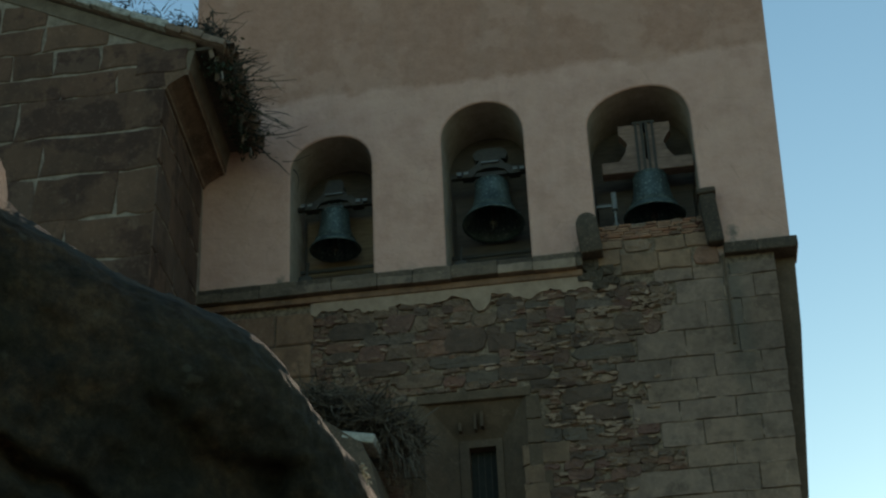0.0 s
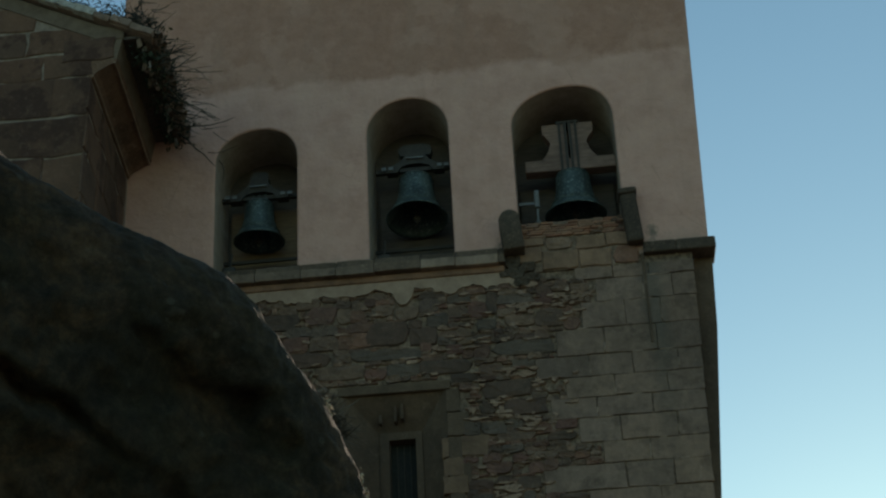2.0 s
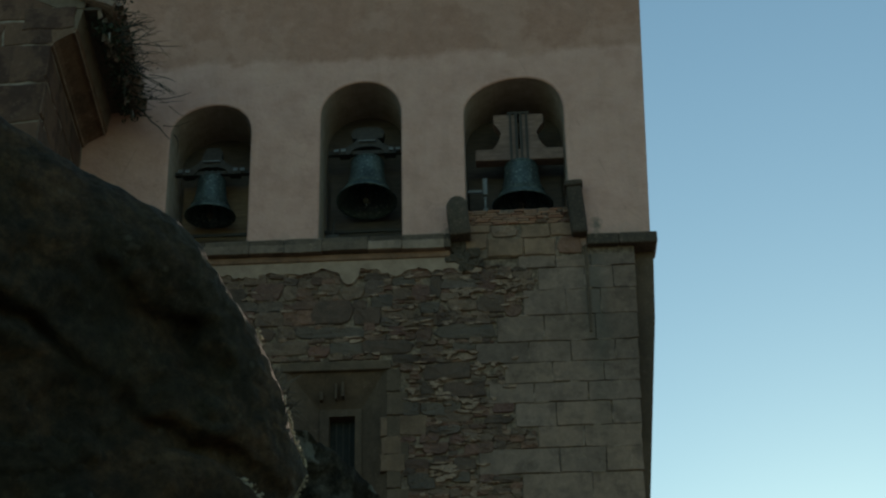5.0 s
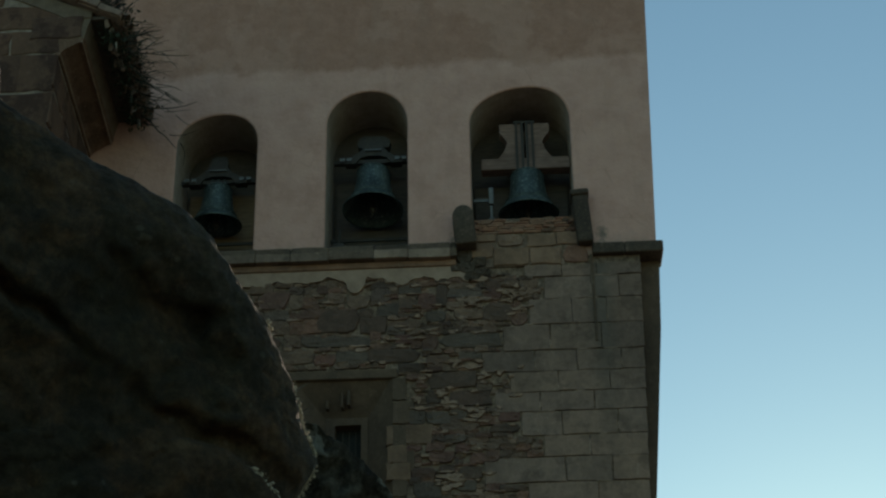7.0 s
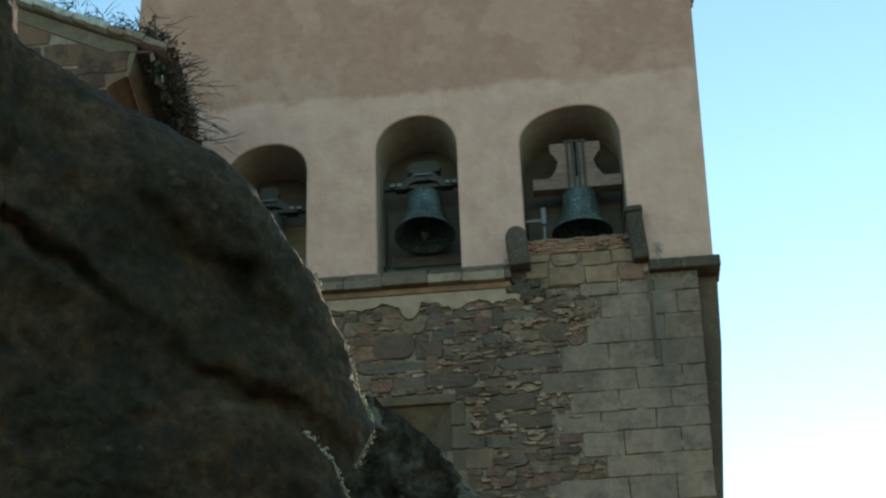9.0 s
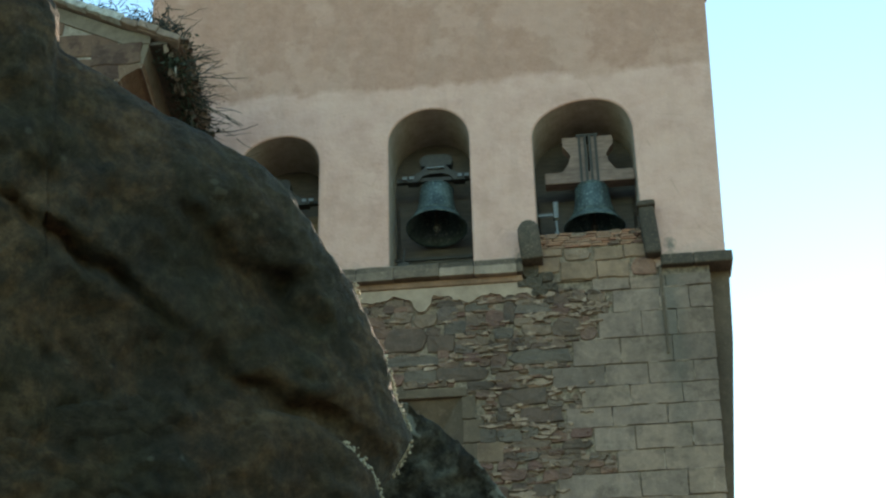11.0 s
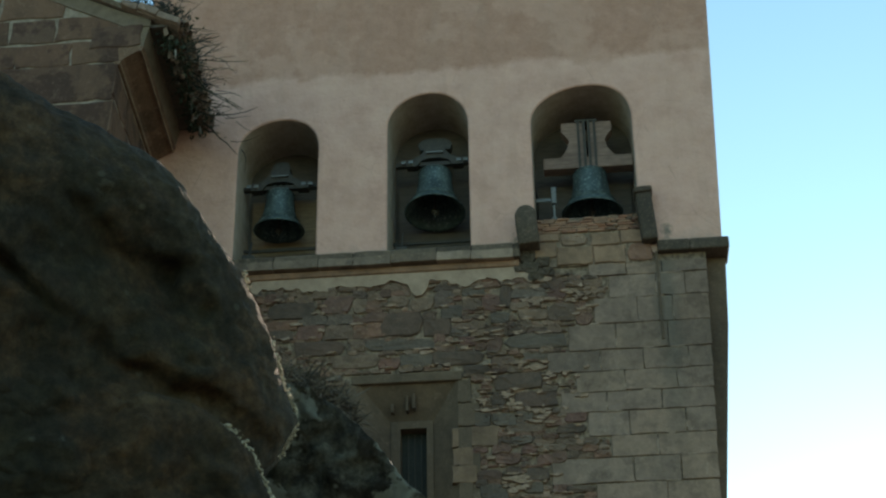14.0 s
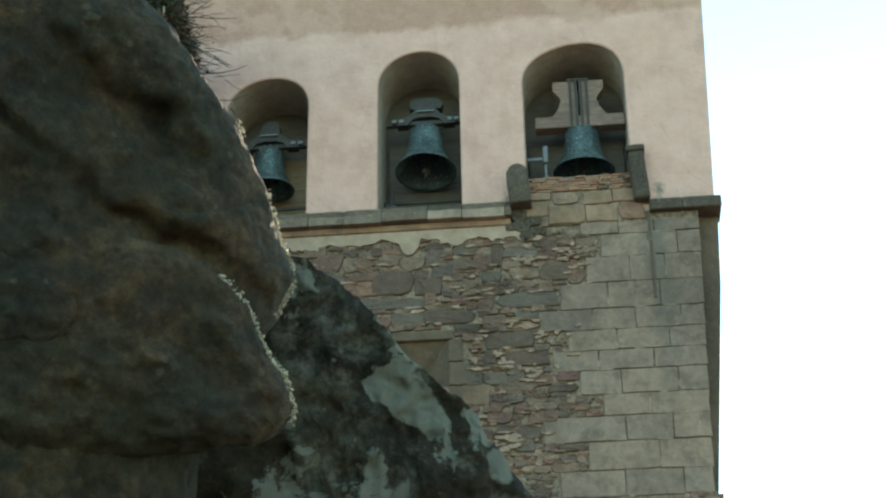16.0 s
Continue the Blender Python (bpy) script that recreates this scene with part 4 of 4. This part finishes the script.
part("roof_far", boxed(0.0, L, CY - 0.12, -0.03, -0.02, 0.09, 0.0, pose(-15.75, 0, 19.83, 0, -slope, 0)), TILE, chapel)
x = 0.03
while x > -L:
    w = random.uniform(0.3, 0.5)
    up = random.uniform(-0.012, 0.012)
    bm = roughen(boxed(x - w + 0.004, x - 0.004, CY - 0.19 + random.uniform(-0.02, 0.02), CY - 0.02, -0.02 + up, 0.12 + up + random.uniform(-0.02, 0.02), 0.02), 0.02, 7, 2, x * 3)
    # upper verge tiles turn pale: the lit roof edge is put into their colour
    ob = part("verge_tile", bm, TILE if x > -0.9 else VERGE, roof, "verge tile painted pale as the lit roof top" if x <= -0.9 else "")
    ob.matrix_world = pose(-4.25, 0, 19.83, 0, slope, 0)
    x -= w


def tile_mesh():
    bm = bmesh.new()
    n = 8
    rows = []
    for x, r in ((0.0, 0.115), (-0.42, 0.095)):
        rows.append([[bm.verts.new((x, (r + d) * math.cos(math.pi * i / n), (r + d) * math.sin(math.pi * i / n) + (0.02 if x < 0 else 0))) for i in range(n + 1)] for d in (0.0, 0.018)])
    for i in range(n):
        bm.faces.new((rows[0][1][i], rows[0][1][i + 1], rows[1][1][i + 1], rows[1][1][i]))
        bm.faces.new((rows[0][0][i + 1], rows[0][0][i], rows[1][0][i], rows[1][0][i + 1]))
        bm.faces.new((rows[0][0][i], rows[0][0][i + 1], rows[0][1][i + 1], rows[0][1][i]))
    return mesh_of(bm, TILE)


TM = tile_mesh()
for k in range(14):
    for r in range(4):
        ob = new("roof_tile", TM)
        ob.parent = roof
        s = -r * 0.36 + random.uniform(0.06, 0.16)
        ob.matrix_world = pose(-4.25, 0, 19.83, 0, slope, 0) @ pose(s, CY + 0.02 + k * 0.232, 0.07, random.uniform(-5, 5), random.uniform(-2, 2), random.uniform(-3, 3))
        ob = new("roof_tile", TM)
        ob.parent = roof
        ob.matrix_world = pose(-4.25, 0, 19.83, 0, slope, 0) @ pose(s - 0.05, CY + 0.136 + k * 0.232, 0.13, 180 + random.uniform(-5, 5), 0, random.uniform(-3, 3))

CHB = [block_mesh(rng, CHAPEL, 0.04, 0.03) for _ in range(14)]
levels = [19.66, 19.15, 18.33, 17.5, 16.6, 15.75, 14.95, 14.2, 13.4, 12.6]
JOINTS = {0: (-6.22, -7.27, -8.6), 1: (-6.02, -8.05, -9.1), 2: (-7.52, -8.7), 3: (-6.09, -7.6, -8.9), 4: (-7.0, -8.4)}
for k, (z1, z0) in enumerate(zip(levels, levels[1:])):
    xs = [CX + 0.0] + list(JOINTS.get(k, (-6.4 - 0.5 * (k % 2), -7.8, -8.9))) + [-10.2]
    for b, a in zip(xs, xs[1:]):
        g = rng.uniform(0.004, 0.017)
        place("sandstone_block", rng.choice(CHB), chapel_wall, a + g, b - (g if b < CX else -0.02), z0 + g, z1 - g, 0.022, CY, 0)
    ys = [CY, CY + (1.0 if k % 2 else 1.55), CY + (2.2 if k % 2 else 2.6), -0.05]
    if z1 < 19.3:
        for a, b in zip(ys, ys[1:]):
            ob = place("sandstone_block", rng.choice(CHB), chapel_wall, a + 0.02, b - 0.02, z0 + 0.02, min(z1, 19.06) - 0.02, 0.022, CY, 0)
            ob.location = (CX, (a + b) / 2, (z0 + min(z1, 19.06)) / 2)
            ob.rotation_euler = (0, 0, radians(90))
place("sandstone_block", CHB[3], chapel_wall, -5.86, -4.93, 19.48, 19.94, 0.022, CY - 0.02, 0)
bm = bmesh.new()
extrude_outline(bm, [(-4.77, roof_z(-4.77) - 0.08), (-4.77, 19.9), (CX + 0.06, 19.93), (-10.0, roof_z(-10.0) - 0.36), (-10.0, roof_z(-10.0) - 0.08)], CY - 0.035, CY + 0.2)
part("verge_plaster", bm, BAND, chapel, "tan plaster band under the verge")
for z0, z1 in ((19.68, 20.24), (20.24, 20.82), (20.82, 21.4), (21.4, 22.0)):
    x = -4.2 - (z1 + 0.2 - 19.8) / PITCH
    x = min(x + 0.25, CX - 0.05)
    while x > -10.2:
        w = rng.uniform(0.7, 1.25)
        place("sandstone_block", rng.choice(CHB), chapel_wall, x - w + 0.02, x - 0.02, z0 + 0.02, z1 - 0.02, 0.022, CY, 0)
        x -= w

# low buttress under the lower nest
buttress = thing("buttress", "grey stone buttress with a sloping top, against the tower", "buttress", (0, 0, 0))
bm = bmesh.new()
extrude_outline(bm, [(-3.7, 0), (-1.72, 0), (-1.72, 11.4), (-1.86, 12.0), (-2.0, 12.35), (-2.9, 13.0), (-3.7, 13.35)], -2.3, -0.06)
part("body", roughen(bm, 0.03, 2.0, 5), LEDGE, buttress)
# slab coloured pale to give the grey block its lit top
ob = part("cap_slab", roughen(boxed(-0.28, 0.28, -0.35, 0.4, 0, 0.16, 0.04), 0.025, 4, 2), VERGE, buttress, "broken cap slab, painted pale as a lit top")
ob.matrix_world = pose(-2.1, -1.95, 12.4, 0, 12, 0)


# ---------------------------------------------------------------- stork nests
def stick(bm, a, d, length, r, rnd, bends=2):
    """A crooked tapering twig."""
    p, d = Vector(a), Vector(d).normalized()
    for k in range(bends):
        q = p + d * (length / bends)
        rod(bm, p, q, r * (1 - k / bends * 0.6), r * (1 - (k + 1) / bends * 0.75), 4)
        p = q
        d = (d + Vector((rnd.uniform(-1, 1), rnd.uniform(-1, 1), rnd.uniform(-1, 1))) * 0.32).normalized()


def leaf(bm, p, size, rnd):
    d = Vector((rnd.uniform(-1, 1), rnd.uniform(-1, 1), rnd.uniform(-1, 0.6))).normalized()
    s = d.cross(Vector((rnd.uniform(-1, 1), rnd.uniform(-1, 1), 1))).normalized()
    p = Vector(p)
    n = d.cross(s) * size * 0.15
    bm.faces.new([bm.verts.new(v) for v in (p, p + d * size * 0.5 + s * size * 0.22 + n, p + d * size, p + d * size * 0.5 - s * size * 0.22 + n)])


rnd = random.Random(21)
nest = thing("stork_nest", "ragged stork nest of dry twigs spilling over the tiled eaves", "nest", (0, 0, 0), "stork nests")
bm = bmesh.new()
for _ in range(1500):
    t = rnd.random()
    y = CY - 0.1 + 3.0 * t
    s = rnd.gauss(0.0, 1.0)
    x = -4.46 + 0.17 * s - (0.55 * rnd.random() if rnd.random() < 0.4 else 0)
    top = 19.86 + (-4.25 - x) * PITCH if x < -4.25 else 19.86
    z = top + abs(rnd.gauss(0, 0.26)) if x < -4.2 else top + rnd.uniform(-0.5, 0.32)
    stick(bm, (x, y, z), (rnd.uniform(-0.7, 1.0), rnd.uniform(-1, 1), rnd.uniform(-0.7, 0.7)), rnd.uniform(0.12, 0.38), rnd.uniform(0.008, 0.019), rnd)
for _ in range(620):
    x = rnd.uniform(-6.5, -4.4)
    z = roof_z(x) + 0.12 + abs(rnd.gauss(0, 0.2))
    stick(bm, (x, CY + rnd.uniform(-0.1, 2.2), z), (rnd.uniform(-1, 1), rnd.uniform(-1, 1), rnd.uniform(-0.2, 0.5)), rnd.uniform(0.15, 0.5), rnd.uniform(0.006, 0.013), rnd)
part("twig_mass", bm, DARKTWIG, nest)["kind"] = "stuff"
bm = bmesh.new()
for _ in range(46):
    t = rnd.random()
    stick(bm, (-4.25 + rnd.uniform(-0.1, 0.1), CY + 2.9 * t, 19.9 + rnd.uniform(-0.35, 0.75)), (1, rnd.uniform(-0.6, 0.6), rnd.uniform(-0.75, 0.7)), rnd.uniform(0.3, 0.8), 0.011, rnd, 4)
for dy, dz, ln in ((0.8, -0.12, 1.25), (1.2, -0.95, 1.35), (1.5, -0.7, 1.2), (0.4, 0.1, 0.8), (1.9, -0.85, 1.0), (0.6, 0.75, 0.7), (0.9, 0.5, 0.9), (2.7, -1.0, 1.5), (2.4, -0.45, 1.35)):
    stick(bm, (-4.25, CY + dy, 19.72), (1, -0.1, dz), ln, 0.02, rnd, 5)
    stick(bm, (-4.25 + 0.4 * ln, CY + dy - 0.05, 19.72 + 0.36 * ln * dz), (1, 0.2, dz * 0.3 + 0.25), ln * 0.4, 0.011, rnd, 4)
    stick(bm, (-4.25 + 0.55 * ln, CY + dy - 0.05, 19.72 + 0.5 * ln * dz), (1, -0.2, dz - 0.6), ln * 0.35, 0.01, rnd, 4)
part("twig_spray", bm, DARKTWIG, nest)["kind"] = "stuff"
bm = bmesh.new()
for _ in range(1500):
    x = rnd.gauss(-4.42, 0.18)
    leaf(bm, (x, CY + 3.0 * rnd.random(), (19.86 + max(0, -4.25 - x) * PITCH) + rnd.uniform(-0.4, 0.42)), rnd.uniform(0.05, 0.13), rnd)
for _ in range(900):
    x = rnd.uniform(-6.4, -4.5)
    leaf(bm, (x, CY + rnd.uniform(-0.1, 2.0), roof_z(x) + 0.12 + abs(rnd.gauss(0, 0.2))), rnd.uniform(0.05, 0.12), rnd)
part("dry_foliage", bm, LEAF, nest)["kind"] = "stuff"

for _ in range(26):
    ob = part("shard", roughen(boxed(-0.08, 0.08, -0.04, 0.04, -0.014, 0.014, 0.008), 0.02, 9, 0, rnd.random() * 9), rnd.choice((TILE, VERGE, LEDGE)), nest)
    ob.matrix_world = pose(-4.38 + rnd.gauss(0, 0.08), CY + 2.9 * rnd.random(), 19.72 + rnd.uniform(-0.22, 0.2), rnd.uniform(-60, 60), rnd.uniform(20, 110), rnd.uniform(0, 90))

# the side of the wing is not quite square to the tower, and its eaves sag towards it
PIVOT = Vector((-4.25, CY, 19.83))
TURN = Matrix.Translation(PIVOT) @ Euler((radians(-3.7), 0, radians(3.1))).to_matrix().to_4x4() @ Matrix.Translation(-PIVOT)
for ob in list(scene.objects):
    up = ob.parent
    while up and up not in (chapel, nest):
        up = up.parent
    if up is None or ob.type != 'MESH':
        continue
    if ob.matrix_basis == Matrix.Identity(4):
        for v in ob.data.vertices:
            run = max(0.0, v.co.y - CY)
            v.co.x -= 0.054 * run
            v.co.z -= 0.065 * run * min(1.0, max(0.0, (v.co.z - 10) / 8))
    elif ob.name.split(".")[0] != "sandstone_block" or ob.rotation_euler.z > 1:
        ob.matrix_basis = TURN @ ob.matrix_basis

nest = thing("stork_nest", "wide stork nest of grey sticks on a low buttress", "nest", (0, 0, 0), "stork nests")
bm = bmesh.new()
for _ in range(2300):
    a, r = rnd.uniform(0, 2 * math.pi), math.sqrt(rnd.random())
    x, y = -2.35 + 1.2 * r * math.cos(a), -1.25 + 1.0 * r * math.sin(a)
    z = 13.12 + rnd.uniform(-0.35, 0.5) * (1 - 0.55 * r * r) - 0.33 * (x + 2.35)
    d = (rnd.uniform(-1, 1), rnd.uniform(-1, 1), rnd.uniform(-0.6, 0.6))
    stick(bm, (x, y, z), d, rnd.uniform(0.2, 0.6), rnd.uniform(0.008, 0.019), rnd)
part("stick_mass", bm, TWIG, nest)["kind"] = "stuff"
bm = bmesh.new()
for _ in range(110):
    x = rnd.uniform(-2.0, -1.15)
    stick(bm, (x, -1.6 + rnd.uniform(-0.5, 0.5), 13.0 - 0.5 * (x + 2.2) + rnd.uniform(-0.5, 0.1)), (rnd.uniform(-0.4, 0.9), rnd.uniform(-0.4, 0.4), -1.0), rnd.uniform(0.2, 0.6), 0.009, rnd, 3)
part("stick_fringe", bm, TWIG, nest)["kind"] = "stuff"


# ---------------------------------------------------------------- boulders in the foreground
def smooth_loop(pts, per=18):
    out = []
    n = len(pts)
    for i in range(n):
        p0, p1, p2, p3 = (Vector(pts[(i + k) % n]) for k in (-1, 0, 1, 2))
        for s in range(per):
            t = s / per
            out.append(0.5 * (2 * p1 + (p2 - p0) * t + (2 * p0 - 5 * p1 + 4 * p2 - p3) * t * t + (3 * p1 - p0 - 3 * p2 + p3) * t ** 3))
    return out


def boulder(name, label, mat, origin, facing, outline, hub, front, back, lean=(0.0, 0.0, 0.0), coarse=0.05, fine=0.014, seed=0.0, rings=90, relief=0.06, dents=(), fringe=None, flare=3.5):
    """A boulder swollen from its outline, which stands square to the direction it faces. flare: how its back widens (over 0) or narrows (under 0)."""
    n = Vector(facing).normalized()
    u = Vector((0, 0, 1)).cross(n).normalized()
    v = n.cross(u)
    o = Vector(origin)
    loop = smooth_loop(outline)
    hub = Vector(hub)
    bm = bmesh.new()

    def at(p, w, inner=0.0):
        s0 = Vector((p.x, p.y, seed))
        w += inner * relief * (noise.noise(s0 * 4.5) + 0.6 * noise.noise(s0 * 11) + 0.35 * noise.noise(s0 * 25))
        for a, b, sx, sy, turn, deep in dents:
            dx, dy = p.x - a, p.y - b
            e, f = dx * math.cos(turn) + dy * math.sin(turn), dy * math.cos(turn) - dx * math.sin(turn)
            f += 0.03 * noise.noise(s0 * 9)
            w -= inner * deep * math.exp(-(e / sx) ** 2 - (f / sy) ** 2)
        w += lean[0] + lean[1] * p.x + lean[2] * p.y
        k = 1 - w / (3.5 if w > 0 else flare)
        q = o + u * p.x * k + v * p.y * k + n * w
        s = Vector((seed, seed * 0.7, 0))
        q = q + noise.noise_vector(q * 2.6 + s) * coarse + noise.noise_vector(q * 7.5 + s) * coarse * 0.35
        return q + noise.noise_vector(q * 22 + s) * fine + noise.noise_vector(q * 55 + s) * fine * 0.5

    sides = []
    for depth, rr in ((front, range(rings + 1)), (-back, range(1, rings // 2 + 1))):
        last = rings if depth > 0 else rings // 2
        for r in rr:
            s = math.cos(0.5 * math.pi * r / last)
            w = depth * math.sin(0.5 * math.pi * r / last) ** 0.8
            sides.append((depth > 0, r == last, [bm.verts.new(at(hub + (p - hub) * max(s, 0.003), w, min(1.0, (1 - s) * 9))) for p in loop]))
    m = len(loop)
    fronts = [x[2] for x in sides if x[0]]
    backs = [fronts[0]] + [x[2] for x in sides if not x[0]]
    for rings_, flip in ((fronts, False), (backs, True)):
        for a, b in zip(rings_, rings_[1:]):
            for i in range(m):
                j = (i + 1) % m
                f = (a[i], a[j], b[j], b[i])
                bm.faces.new(f if not flip else f[::-1])
    bm.faces.new(fronts[-1])
    bm.faces.new(backs[-1][::-1])
    bmesh.ops.recalc_face_normals(bm, faces=bm.faces[:])
    ob = part(name, bm, mat, None, "", True)
    # pale beads along the edge: moss, with the sunlit rim put into their colour
    if fringe:
        rf = random.Random(5)
        bm = bmesh.new()
        for p in loop:
            if fringe[0] < p.x < fringe[1] and fringe[2] < p.y < fringe[3]:
                for _ in range(rf.choice((3, 7, 11)) if noise.noise(Vector((p.x * 17, p.y * 17, 2))) > fringe[4] else 0):
                    c = at(p, rf.uniform(-0.03, 0.01)) + Vector((rf.uniform(-1, 1), rf.uniform(-1, 1), rf.uniform(-1, 1))) * 0.008
                    g = bmesh.ops.create_icosphere(bm, subdivisions=1, radius=rf.uniform(0.0015, 0.004), matrix=Matrix.Translation(c))
                    for q in g["verts"]:
                        q.co += noise.noise_vector(q.co * 160) * 0.004
        part("moss_sunlit_rim", bm, MOSS, ob, "dry moss along the edge, paled as a painted sunlit rim", True)["kind"] = "stuff"
    return tagged(ob, label, "boulder", "boulders beside the path")


FACE = (0.202, -0.893, -0.403)
boulder("boulder", "large dark granite boulder with moss, rust stains and lichen", ROCK_A, (1.95, -24.1, 3.05), FACE,
        [(-1.3, 0.92), (-0.85, 0.88), (-0.62, 0.83), (-0.552, 0.775), (-0.535, 0.69), (-0.49, 0.655), (-0.40, 0.61), (-0.29, 0.552), (-0.19, 0.505), (-0.09, 0.445),
         (0.0, 0.34), (0.07, 0.25), (0.13, 0.15), (0.175, 0.045), (0.20, -0.03), (0.232, -0.095), (0.225, -0.13), (0.18, -0.2), (0.08, -0.3), (0.05, -0.6), (0.1, -1.4),
         (0.3, -3.5), (-1.2, -3.6), (-2.4, -3.4), (-2.3, -1.0), (-1.9, 0.4)],
        (-0.55, -0.3), 0.24, 1.2, (-0.06, -0.22, 0.0), 0.018, 0.007, 3.0, 90, 0.04, ((-0.45, 0.24, 0.22, 0.016, -0.55, 0.07), (-0.1, 0.2, 0.2, 0.07, -0.6, 0.09), (0.0, -0.06, 0.25, 0.03, -0.5, 0.06)), (0.08, 0.3, -0.22, 0.22, 0.08))
# the slab's fringe paints a sunlit edge that the sun doesn't reach
boulder("boulder", "brown granite slab with its sunlit rim painted pale, leaning on a larger boulder", ROCK_A, (1.95, -24.1, 3.05), FACE,
        [(-1.3, -0.1), (-0.6, -0.03), (-0.2, -0.03), (0.03, -0.085), (0.135, -0.165), (0.185, -0.265), (0.236, -0.35), (0.236, -0.405), (0.194, -0.451), (0.1, -0.47),
         (-0.06, -0.495), (-0.33, -0.55), (-1.0, -0.66), (-1.6, -0.45)],
        (-0.35, -0.28), 0.10, 0.3, (0.09, -0.22, 0.0), 0.014, 0.007, 9.0, 60, 0.04, (), (0.09, 0.26, -0.41, -0.11, -0.7))
boulder("boulder", "grey granite boulder spotted with pale lichen", ROCK_B, (2.2, -23.35, 3.0), (0.11, -0.938, -0.329),
        [(-0.32, 0.3), (-0.152, 0.307), (-0.08, 0.275), (-0.007, 0.223), (0.09, 0.133), (0.16, 0.05), (0.24, -0.019), (0.31, -0.075), (0.34, -0.13), (0.43, -0.25),
         (0.56, -0.45), (0.9, -1.2), (1.3, -3.25), (-0.3, -3.4), (-1.4, -3.2), (-1.1, -0.8), (-0.6, 0.15)],
        (0.0, -0.5), 0.022, 0.8, (-0.02, -0.1, 0.0), 0.018, 0.009, 15.0, 90, 0.05, flare=-2.0)
